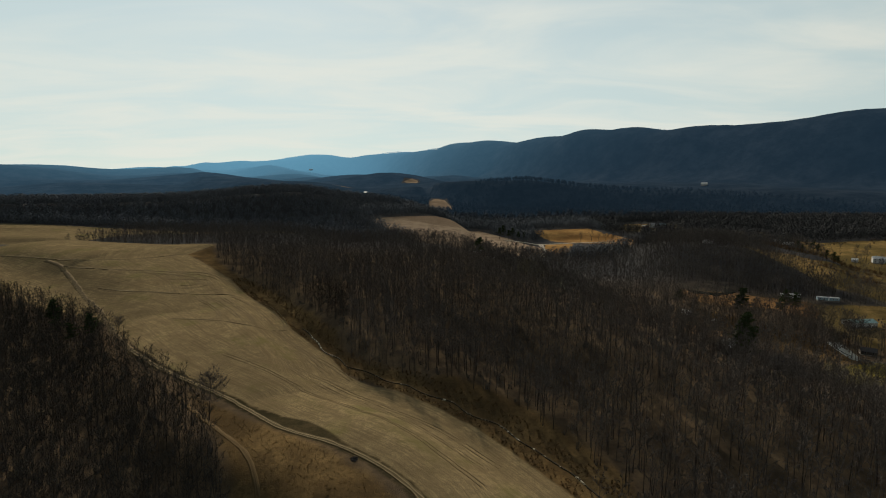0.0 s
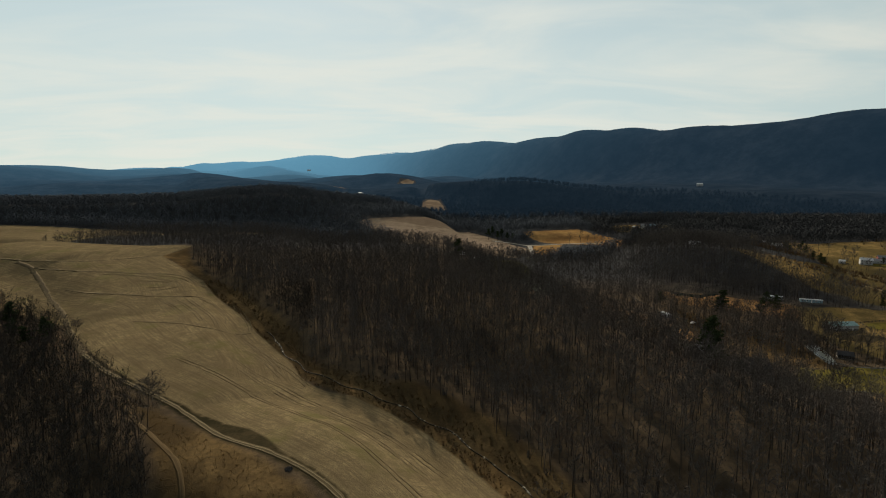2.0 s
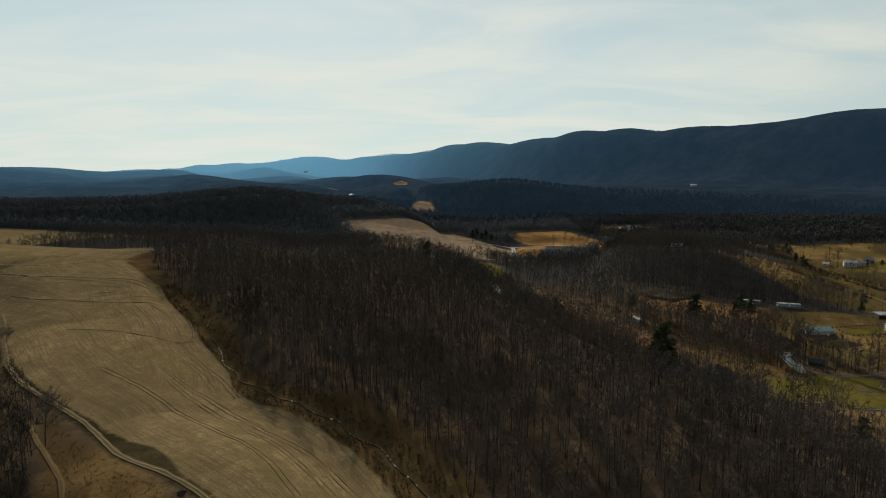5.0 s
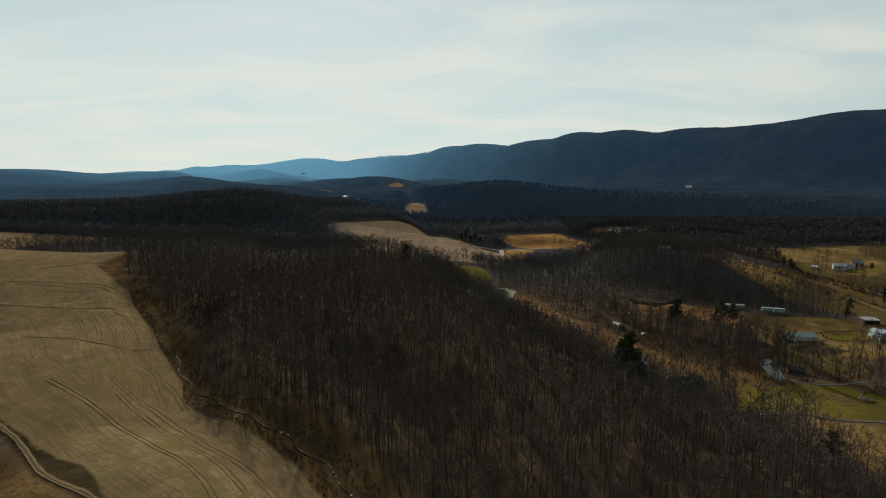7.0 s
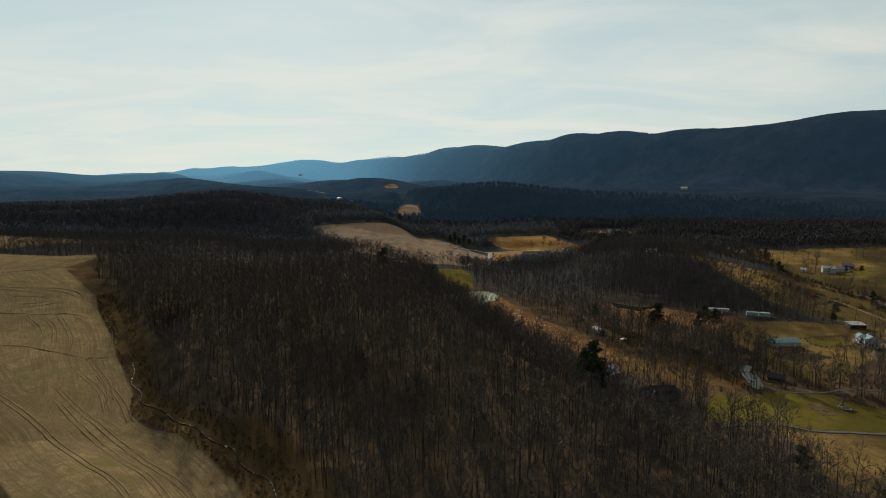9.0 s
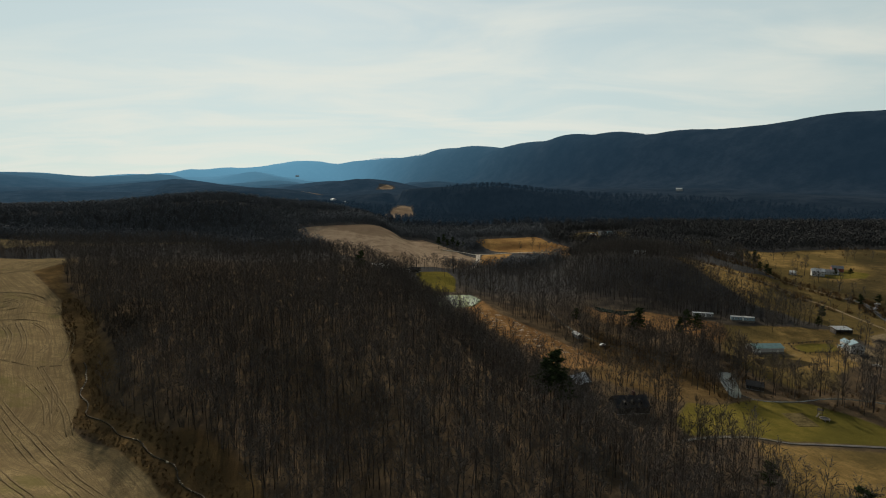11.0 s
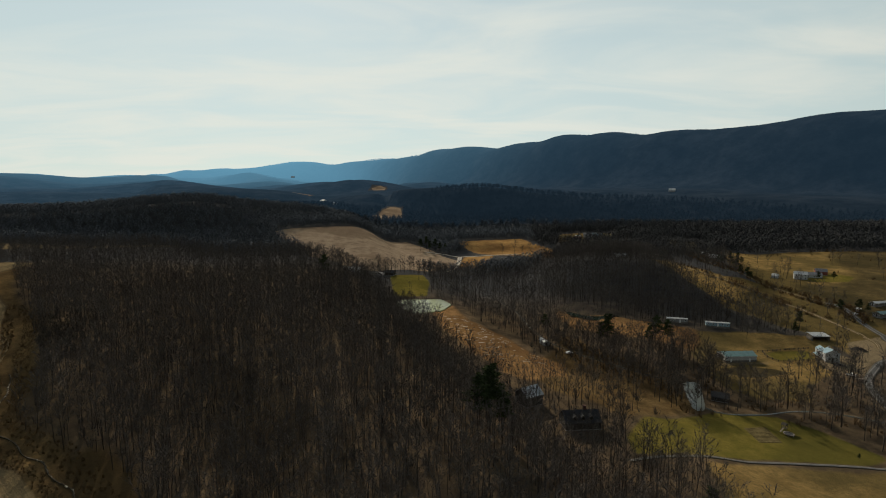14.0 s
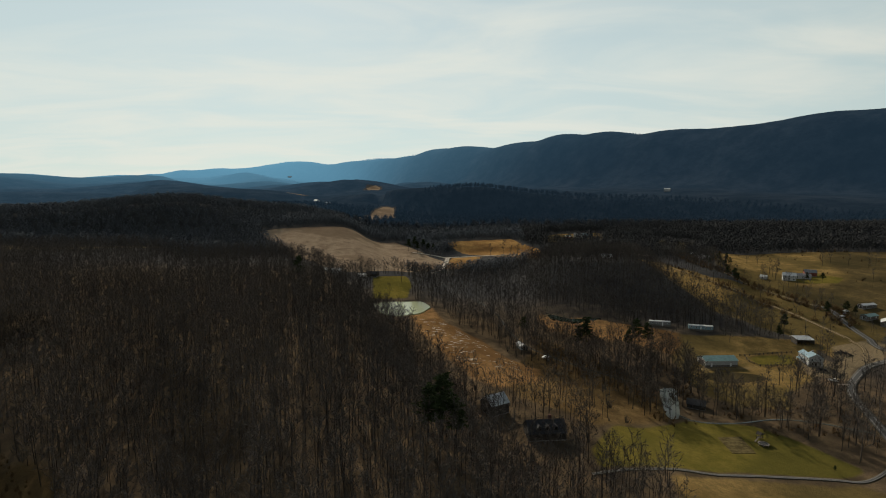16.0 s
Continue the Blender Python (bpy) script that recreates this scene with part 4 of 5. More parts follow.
def build_woods():
    x, y, rng = scatter(4.5, (-420, 95, 620, 470), 3)
    keep = wooded(x, y) & in_view(x, y, 30) & (rng.uniform(size=x.size) < 0.93)
    valley = inside(x, y, VALLEY) > 0
    thin = valley & ((x > 235) | ((x > 208) & (y > 405)))
    open_floor = inside(x, y, VALLEY_FLOOR) > -4
    belt = np.minimum(along(x, y, STREAM), along(x, y, STREAM_UP)) < 21
    keep &= ~open_floor | belt | (rng.uniform(size=x.size) < 0.2)
    keep &= ~thin | (rng.uniform(size=x.size) < np.where(belt, 0.95, 0.34))
    single = keep & thin & (y < 440) & (rng.uniform(size=x.size) < 0.6)
    keep &= ~single
    SINGLES.extend(zip(x[single], y[single], rng.uniform(0.62, 1.1, int(single.sum())), rng.randint(0, 6, int(single.sum()))))
    x, y = x[keep], y[keep]
    low = (x < -60) & (y < 345)
    ex, ey, _ = scatter(6.5, (-330, 95, -55, 345), 31)
    ok = wooded(ex, ey, 3) & in_view(ex, ey, 20) & (along(ex, ey, TRACK) > 7) & (ex < -62)
    ex, ey = np.concatenate([x[low], ex[ok]]), np.concatenate([y[low], ey[ok]])
    stand("bare_woodland", NEAR, ex, ey, rng, [BARK, HOLLOW_TWIG], "leafless wood in the hollow below the stubble field, twigs darkened for shade", "woodland", (0.58, 0.95))
    x, y = x[~low], y[~low]
    stand("bare_woodland", NEAR, x, y, rng, [BARK, TWIG], "dense leafless brown winter woodland on the hillside", "woodland", (0.7, 1.2))
    x, y, rng = scatter(4.6, (-330, 95, 420, 470), 8)
    keep = wooded(x, y) & in_view(x, y, 10) & ((inside(x, y, VALLEY) < 0) | (x < 240)) & (rng.uniform(size=x.size) < np.where((x < -60) & (y < 345), 0.8, 0.22)) & ((x > -60) | (along(x, y, TRACK) > 9)) & (along(x, y, BROOK) > 7)
    stand("undergrowth", [[(*shrub(70 + s, 2.4, 13), 0)] for s in range(5)], x[keep], y[keep], rng, [TWIG], "grey leafless undergrowth beneath the hillside wood", "undergrowth", (0.6, 1.9))
    x, y, rng = scatter(6.3, (-560, 470, 700, 680), 4)
    keep = wooded(x, y) & in_view(x, y, 30) & ((x > -395) | (y > 700))
    ex, ey, _ = scatter(5.6, (205, 470, 400, 690), 32)
    ok = wooded(ex, ey) & (inside(ex, ey, KNOLL) > 0)
    x, y, keep = np.concatenate([x, ex]), np.concatenate([y, ey]), np.concatenate([keep, ok])
    stand("bare_woodland", MID, x[keep], y[keep], rng, [BARK, TWIG], "leafless woodland round the valley farms", "woodland", (0.75, 1.2))
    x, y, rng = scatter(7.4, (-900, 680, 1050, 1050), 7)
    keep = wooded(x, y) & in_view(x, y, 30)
    # trees on the flat right side get the wood colour darkened for shade
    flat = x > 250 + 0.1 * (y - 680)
    stand("bare_woodland", BACK, x[keep & ~flat], y[keep & ~flat], rng, [BACK_WOOD], "leafless woodland on the slopes behind the fields, greyed for haze", "woodland", (0.75, 1.2))
    stand("mixed_woodland", BACK, x[keep & flat], y[keep & flat], rng, [SHADED_WOOD], "woodland below the mountain, painted darker for shade", "woodland", (0.75, 1.25))
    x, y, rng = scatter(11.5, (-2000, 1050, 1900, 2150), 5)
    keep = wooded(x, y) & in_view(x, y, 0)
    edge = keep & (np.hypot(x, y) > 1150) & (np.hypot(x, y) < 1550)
    stand("distant_woodland", FARR, x[edge], y[edge], rng, [HAZED_DISTANCE], "leafless woodland on the lower mountain slopes, under painted haze", "woodland", (0.7, 1.05))
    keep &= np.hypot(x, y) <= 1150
    stand("distant_woodland", FARR, x[keep], y[keep], rng, [FAR_WOOD], "leafless woodland over the middle hills, tinted for haze", "woodland", (0.8, 1.2))
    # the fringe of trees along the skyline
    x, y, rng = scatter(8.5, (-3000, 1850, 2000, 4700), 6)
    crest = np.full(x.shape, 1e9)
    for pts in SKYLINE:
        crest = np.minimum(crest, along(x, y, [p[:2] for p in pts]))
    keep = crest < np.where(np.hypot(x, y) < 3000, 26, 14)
    stand("distant_woodland", FARR, x[keep], y[keep], rng, [HAZED_DISTANCE], "trees fringing the long mountain ridge, under painted haze", "woodland", (0.4, 0.8))


build_woods()


# ---- things ----
def part(name, bm, mat, parent=None, label="", smooth_faces=False):
    """Links a bmesh as one mesh object, under a thing or a part."""
    bmesh.ops.recalc_face_normals(bm, faces=bm.faces)
    me = bpy.data.meshes.new(name)
    bm.to_mesh(me)
    bm.free()
    me.materials.append(mat)
    if smooth_faces:
        for p in me.polygons:
            p.use_smooth = True
    ob = new(name, me)
    ob.parent = parent
    if label:
        ob["label"] = label
    return ob


def base(name, x, y, yaw, label, category, group="", z=None, lift=0.0):
    e = new(name)
    e.matrix_world = pose(x, y, (ground_z(x, y) if z is None else z) + lift, 0, 0, yaw)
    return tagged(e, label, category, group)


def solid(bm, x0, x1, y0, y1, z0, z1):
    v = [bm.verts.new((x, y, z)) for z in (z0, z1) for x, y in ((x0, y0), (x1, y0), (x1, y1), (x0, y1))]
    for f in ((3, 2, 1, 0), (4, 5, 6, 7), (0, 1, 5, 4), (1, 2, 6, 5), (2, 3, 7, 6), (3, 0, 4, 7)):
        bm.faces.new([v[i] for i in f])
    return bm


def block(x0, x1, y0, y1, z0, z1):
    return solid(bmesh.new(), x0, x1, y0, y1, z0, z1)


def prism(ring, y0, y1):
    """A ring of (x, z) drawn out along y."""
    bm = bmesh.new()
    a = [bm.verts.new((x, y0, z)) for x, z in ring]
    b = [bm.verts.new((x, y1, z)) for x, z in ring]
    bm.faces.new(a[::-1])
    bm.faces.new(b)
    for i in range(len(ring)):
        bm.faces.new((a[i - 1], a[i], b[i], b[i - 1]))
    return bm


def turned(bm, m):
    bmesh.ops.transform(bm, matrix=m, verts=bm.verts)
    return bm


def rod(p, q, r, sides=6, r2=None):
    p, q = Vector(p), Vector(q)
    bm = bmesh.new()
    d = q - p
    bmesh.ops.create_cone(bm, cap_ends=True, segments=sides, radius1=r, radius2=r if r2 is None else r2, depth=d.length)
    return turned(bm, Matrix.Translation((p + q) / 2) @ d.to_track_quat("Z", "Y").to_matrix().to_4x4())


WHITE = plain("white_siding", (0.40, 0.40, 0.39), 0.7, 0, 0.12, 0.5)
PALE_METAL = plain("pale_sheet_metal", (0.42, 0.435, 0.435), 0.7, 0.0, 0.15, 0.4, 0.12)
TEAL_METAL = plain("teal_sheet_metal", (0.125, 0.215, 0.21), 0.6, 0.0, 0.15, 0.4)
BLUE_METAL = plain("pale_blue_sheet_metal", (0.20, 0.28, 0.32), 0.8, 0.0, 0.15, 0.4, 0.05)
GREY_ROOF = plain("grey_shingles", (0.16, 0.16, 0.165), 0.9, 0, 0.25, 0.8)
DARK_ROOF = plain("black_shingles", (0.030, 0.030, 0.032), 0.9, 0, 0.3, 0.8)
DARK_BOARD = plain("dark_stained_boards", (0.045, 0.038, 0.032), 0.9, 0, 0.3, 0.9)
GREY_BOARD = plain("weathered_boards", (0.15, 0.13, 0.11), 0.95, 0, 0.3, 0.9)
RED_BOARD = plain("dull_red_boards", (0.20, 0.060, 0.045), 0.9, 0, 0.3, 0.9)
GREY_SIDING = plain("grey_siding", (0.20, 0.20, 0.195), 0.7, 0, 0.15, 0.5)
BRICK = plain("dull_brick", (0.085, 0.042, 0.033), 0.95, 0, 0.3, 1.2)
STONE = plain("grey_footing", (0.22, 0.21, 0.20), 0.95, 0, 0.25, 1.0)
GLASS = material("window_glass", 0.2, 0, 0.25)[0]
GLASS.node_tree.nodes["Principled BSDF"].inputs["Base Color"].default_value = (0.015, 0.018, 0.022, 1)
TRIM = plain("white_trim", (0.7, 0.7, 0.68), 0.6, 0, 0.08, 1.0)
BLACK = plain("black_rubber", (0.02, 0.02, 0.02), 0.85, 0, 0.2, 2.0)
POLE_WOOD = plain("pole_timber", (0.06, 0.048, 0.038), 0.95, 0, 0.3, 1.0)
SOIL = plain("dug_soil", (0.084, 0.066, 0.031), 1.0, 0, 0.4, 0.5, worn=(0.115, 0.094, 0.040), spec=0.0)


def roof_pair(parent, half, length, eave, rise, mat, over=0.35, thick=0.16, label="", x_shift=0.0):
    """Two roof slopes over a block whose ridge runs along y."""
    k = rise / half
    for s in (-1, 1):
        ring = [(x_shift, eave + rise + thick), (x_shift + s * (half + over), eave - k * over + thick), (x_shift + s * (half + over), eave - k * over), (x_shift, eave + rise)]
        part("roof", prism(ring, -length / 2 - over, length / 2 + over), mat, parent, label)


def window_at(parent, side, u, z, w=0.95, h=1.35, half=4.0, length=8.0, edge=None):
    """A framed window on a wall: side 0 front (-y), 1 right (+x), 2 back, 3 left."""
    d = length / 2 if side in (0, 2) else half
    m = pose(0, 0, 0, 0, 0, (0, 90, 180, 270)[side]) @ Matrix.Translation((u, -d, z))
    fr = bmesh.new()
    for x0, x1, z0, z1 in ((-w / 2 - 0.1, -w / 2, -0.1, h + 0.1), (w / 2, w / 2 + 0.1, -0.1, h + 0.1), (-w / 2, w / 2, h, h + 0.1), (-w / 2, w / 2, -0.1, 0), (-w / 2, w / 2, h / 2 - 0.03, h / 2 + 0.03)):
        solid(fr, x0, x1, -0.07, 0.03, z0, z1)
    win = part("window", turned(fr, m), edge or TRIM, parent)
    part("pane", turned(block(-w / 2, w / 2, -0.035, 0.02, 0, h), m), GLASS, win)


def door_at(parent, side, u, w=1.0, h=2.05, half=4.0, length=8.0, mat=None, label=""):
    d = length / 2 if side in (0, 2) else half
    m = pose(0, 0, 0, 0, 0, (0, 90, 180, 270)[side]) @ Matrix.Translation((u, -d, 0))
    part("door", turned(block(-w / 2, w / 2, -0.06, 0.03, 0.05, h), m), mat or DARK_BOARD, parent, label)


def gabled(parent, width, length, eave, rise, wall, roof, foot=True, wall_label="", roof_label="", over=0.35):
    """Walls with gable ends, ridge along y, and a footing down into the slope."""
    h = width / 2
    part("wall", prism([(-h, 0.0), (h, 0.0), (h, eave), (0, eave + rise), (-h, eave)], -length / 2, length / 2), wall, parent, wall_label)
    if foot:
        part("footing", block(-h - 0.06, h + 0.06, -length / 2 - 0.06, length / 2 + 0.06, -1.6, 0.25), STONE, parent)
    roof_pair(parent, h, length, eave, rise, roof, over, label=roof_label)


def white_farmhouse(x, y, yaw):
    e = base("farmhouse", x, y, yaw, "white two-storey farmhouse with pale blue metal roofs", "house", lift=0.2)
    gabled(e, 8.0, 7.0, 5.3, 2.3, WHITE, BLUE_METAL)
    for u in (-2.2, 2.2):
        for z in (1.0, 3.6):
            window_at(e, 0, u, z)
        window_at(e, 3, u, 3.6)
        window_at(e, 1, u, 3.6)
        window_at(e, 1, u, 1.0)
    door_at(e, 0, 0, half=4, length=7)
    # rear wing, ridge across
    wing = turned(prism([(-2.4, 0), (2.4, 0), (2.4, 5.0), (0, 6.6), (-2.4, 5.0)], -4.2, 4.2), pose(-2.0, 6.2, 0, 0, 0, 0))
    part("rear_wing", wing, WHITE, e)
    for s in (-1, 1):
        ring = [(0, 6.76), (s * 2.7, 4.96), (s * 2.7, 4.80), (0, 6.6)]
        part("roof", turned(prism(ring, -4.5, 4.5), pose(-2.0, 6.2, 0)), BLUE_METAL, e)
    part("footing", block(-4.5, 0.5, 2.0, 10.5, -1.6, 0.2), STONE, e)
    # side porch
    porch = part("porch_roof", turned(prism([(-2.6, 2.3), (0, 3.0), (0, 3.15), (-2.6, 2.45)], -2.6, 2.6), pose(-4.4, 4.6, 0)), BLUE_METAL, e)
    for v in (2.2, 7.0):
        part("porch_post", block(-6.95, -6.8, v - 0.07, v + 0.07, -1.0, 2.35), TRIM, porch)
    part("balcony", block(-2.0, 2.0, -4.9, -3.5, 2.6, 2.78), GREY_BOARD, e)
    for u in (-1.9, 0, 1.9):
        part("balcony_post", block(u - 0.07, u + 0.07, -4.85, -4.7, -1.2, 3.7), GREY_BOARD, e)
    part("chimney", block(-0.4, 0.4, 1.6, 2.4, 6.4, 8.6), STONE, e)


def metal_barn(x, y, yaw):
    e = base("metal_barn", x, y, yaw, "long white metal barn with a teal roof", "barn", lift=0.1)
    h, ln = 4.8, 21.0
    m = pose(0, 0, 0, 0, 0, 90)
    part("wall", turned(prism([(-h, 0.9), (h, 0.9), (h, 3.7), (0, 5.5), (-h, 3.7)], -ln / 2, ln / 2), m), WHITE, e)
    part("wall_base", turned(prism([(-h - 0.03, -1.4), (h + 0.03, -1.4), (h + 0.03, 0.9), (-h - 0.03, 0.9)], -ln / 2 - 0.03, ln / 2 + 0.03), m), GREY_BOARD, e, "dark lower wall panels")
    for s in (-1, 1):
        ring = [(0, 5.68), (s * 5.2, 3.73), (s * 5.2, 3.55), (0, 5.5)]
        part("roof", turned(prism(ring, -ln / 2 - 0.4, ln / 2 + 0.4), m), TEAL_METAL, e)
    # solid dark panel on the gable stands for the shade inside the doorway
    part("door", block(-ln / 2 - 0.12, -ln / 2 + 0.05, -2.6, 2.6, 0, 3.5), DARK_BOARD, e, "drive-through doorway, a dark panel for the shade inside")
    for u in (-6.5, 6.0):
        part("side_door", block(u - 0.5, u + 0.5, -h - 0.1, -h + 0.02, 0, 2.05), TRIM, e)
    part("gutter", block(-ln / 2 - 0.3, ln / 2 + 0.3, -5.32, -5.2, 3.5, 3.62), TRIM, e)


def mobile_home(x, y, yaw, z, ln, wall, label):
    e = base("mobile_home", x, y, yaw, label, "mobile home", "mobile homes", z=z)
    part("body", block(-ln / 2, ln / 2, -2.0, 2.0, 0.7, 3.1), wall, e)
    part("roof", turned(prism([(-2.15, 3.1), (2.15, 3.1), (2.1, 3.25), (0, 3.55), (-2.1, 3.25)], -ln / 2 - 0.1, ln / 2 + 0.1), pose(0, 0, 0, 0, 0, 90)), PALE_METAL, e)
    part("skirting", block(-ln / 2 + 0.1, ln / 2 - 0.1, -1.9, 1.9, -1.5, 0.7), GREY_BOARD, e)
    k = int(ln / 3.2)
    for i in range(k):
        u = -ln / 2 + (i + 0.5) * ln / k
        if i == k // 2:
            door_at(e, 0, u, 0.9, 2.75, 2.0, 4.0, TRIM)
        else:
            window_at(e, 0, u, 1.55, 1.0, 0.9, 2.0, 4.0)
    part("steps", block(-0.8, 0.8, -3.1, -2.0, -0.6, 0.55), GREY_BOARD, e)


def pole_shed(x, y, yaw):
    e = base("pole_shed", x, y, yaw, "open-fronted farm shed with a white metal roof", "shed")
    ln, d = 11.8, 6.5
    part("roof", turned(prism([(-d / 2 - 0.6, 3.2), (d / 2 + 0.3, 4.3), (d / 2 + 0.3, 4.5), (-d / 2 - 0.6, 3.4)], -ln / 2, ln / 2), pose(0, 0, 0, 0, 0, 90) @ Matrix.Diagonal((1, 1, 1, 1))), PALE_METAL, e)
    part("front_roof", turned(prism([(-d / 2 - 0.3, 4.32), (-d / 2 - 0.3, 4.5), (-d / 2 - 2.2, 3.5), (-d / 2 - 2.2, 3.32)], -ln / 2, ln / 2), pose(0, 0, 0, 0, 0, -90)), PALE_METAL, e)
    part("back_wall", block(-ln / 2, ln / 2, d / 2 - 0.15, d / 2, -1.5, 3.2), GREY_BOARD, e)
    for s in (-1, 1):
        part("side_wall", block(s * ln / 2 - 0.08, s * ln / 2 + 0.08, -d / 2, d / 2, -1.5, 3.2), GREY_BOARD, e)
    for i in range(5):
        u = -ln / 2 + 0.2 + i * (ln - 0.4) / 4
        part("post", block(u - 0.1, u + 0.1, -d / 2, -d / 2 + 0.2, -1.2, 4.1), POLE_WOOD, e)


def cottage(name, x, y, yaw, w, ln, eave, rise, wall, roof, label, category, wins=2, chimney=False, z=None):
    e = base(name, x, y, yaw, label, category, z=z)
    gabled(e, w, ln, eave, rise, wall, roof)
    edge = GREY_BOARD if wall is DARK_BOARD else TRIM
    for i in range(wins):
        u = (i + 0.5) * ln / wins - ln / 2
        window_at(e, 1, u, 0.95, half=w / 2, length=ln, edge=edge)
        window_at(e, 3, u, 0.95, half=w / 2, length=ln, edge=edge)
        if eave > 4.5:
            window_at(e, 1, u, 3.5, half=w / 2, length=ln, edge=edge)
            window_at(e, 3, u, 3.5, half=w / 2, length=ln, edge=edge)
    for u in (-w / 4, w / 4):
        window_at(e, 0, u, 0.95, half=w / 2, length=ln, edge=edge)
    door_at(e, 0, 0, half=w / 2, length=ln)
    if chimney:
        part("chimney", block(-0.4, 0.4, ln / 5, ln / 5 + 0.8, eave, eave + rise + 1.1), STONE, e)
    return e


def dormer_house(x, y, yaw):
    """The dark house at the edge of the wood: long roof with three small dormers."""
    e = cottage("dark_house", x, y, yaw, 9.5, 16.0, 3.2, 4.0, DARK_BOARD, DARK_ROOF, "dark timber house with three pale dormers, among bare trees", "house", 3, False)
    for u in (-3.6, 0.0, 3.6):
        d = part("dormer", turned(prism([(-0.8, 4.2), (0.8, 4.2), (0.8, 5.5), (0, 6.2), (-0.8, 5.5)], -4.2, -1.2), pose(0, u, 0, 0, 0, 90)), DARK_BOARD, e)
        part("pane", turned(block(-0.5, 0.5, -4.26, -4.18, 4.5, 5.4), pose(0, u, 0, 0, 0, 90)), GLASS, d)
        for s in (-1, 1):
            part("dormer_roof", turned(prism([(0, 6.3), (s * 1.0, 5.45), (s * 1.0, 5.35), (0, 6.2)], -4.4, -1.2), pose(0, u, 0, 0, 0, 90)), DARK_ROOF, d)
    part("chimney", block(-1.2, 0.2, 1.5, 2.7, 6.0, 9.0), BRICK, e, "dull red brick chimney")


def car(x, y, yaw, paint, label, pickup=False, name="car"):
    e = base(name, x, y, yaw, label, "truck" if pickup else "car", lift=0.25)
    low = [(-2.5, 0.35), (2.5, 0.35), (2.5, 0.85), (2.3, 1.0), (-2.4, 1.05), (-2.5, 0.9)]
    body = prism(low, -0.9, 0.9)
    bmesh.ops.bevel(body, geom=body.edges[:], offset=0.06, segments=1, affect="EDGES")
    part("body", body, paint, e)
    cab = [(-0.4, 1.0), (1.5, 1.0), (0.85, 1.68), (-0.25, 1.72)] if pickup else [(-2.0, 1.0), (1.5, 1.0), (0.7, 1.5), (-1.3, 1.52)]
    part("cabin", prism(cab, -0.78, 0.78), paint, e)
    part("windscreen", prism([(cab[1][0] + 0.02, 1.05), (cab[2][0] + 0.06, cab[2][1] - 0.05), (cab[2][0] + 0.02, cab[2][1] - 0.05), (cab[1][0] - 0.03, 1.05)], -0.68, 0.68), GLASS, e)
    for s in (-1, 1):
        part("side_window", block(cab[3][0] + 0.15, cab[2][0] - 0.05, s * 0.79 - 0.01, s * 0.79 + 0.01, 1.1, cab[2][1] - 0.12), GLASS, e)
    for u in (-1.55, 1.55):
        for s in (-1, 1):
            part("wheel", rod((u, s * 0.72, 0.34), (u, s * 0.93, 0.34), 0.36, 12), BLACK, e)
    if pickup:
        part("bed", prism([(-2.35, 1.0), (-0.5, 1.0), (-0.5, 1.06), (-2.35, 1.06)], -0.7, 0.7), BLACK, e)


def flat_trailer(x, y, yaw):
    e = base("flatbed_trailer", x, y, yaw, "low flatbed trailer parked on the gravel", "trailer", lift=0.25)
    part("deck", block(-2.6, 2.6, -1.0, 1.0, 0.6, 0.75), GREY_BOARD, e)
    part("drawbar", rod((2.6, 0, 0.62), (4.0, 0, 0.55), 0.06), BLACK, e)
    for s in (-1, 1):
        part("wheel", rod((-0.3, s * 0.95, 0.32), (-0.3, s * 1.15, 0.32), 0.33, 12), BLACK, e)


def trampoline(x, y):
    e = base("trampoline", x, y, 0, "round black trampoline on the lawn", "trampoline")
    ring = bmesh.new()
    for i in range(24):
        a, b = 2 * math.pi * i / 24, 2 * math.pi * (i + 1) / 24
        v = [ring.verts.new((r * math.cos(t), r * math.sin(t), z)) for t in (a, b) for r, z in ((1.85, 0.85), (2.3, 0.85), (2.3, 0.95), (1.85, 0.95))]
        for k in range(4):
            ring.faces.new((v[k], v[(k + 1) % 4], v[4 + (k + 1) % 4], v[4 + k]))
    part("rim", ring, GREY_BOARD, e, "dull grey padded rim")
    part("mat", rod((0, 0, 0.87), (0, 0, 0.9), 1.86, 24), BLACK, e)
    for i in range(6):
        a = i * math.pi / 3
        part("leg", rod((2.1 * math.cos(a), 2.1 * math.sin(a), -0.2), (2.1 * math.cos(a), 2.1 * math.sin(a), 0.86), 0.04), PALE_METAL, e)


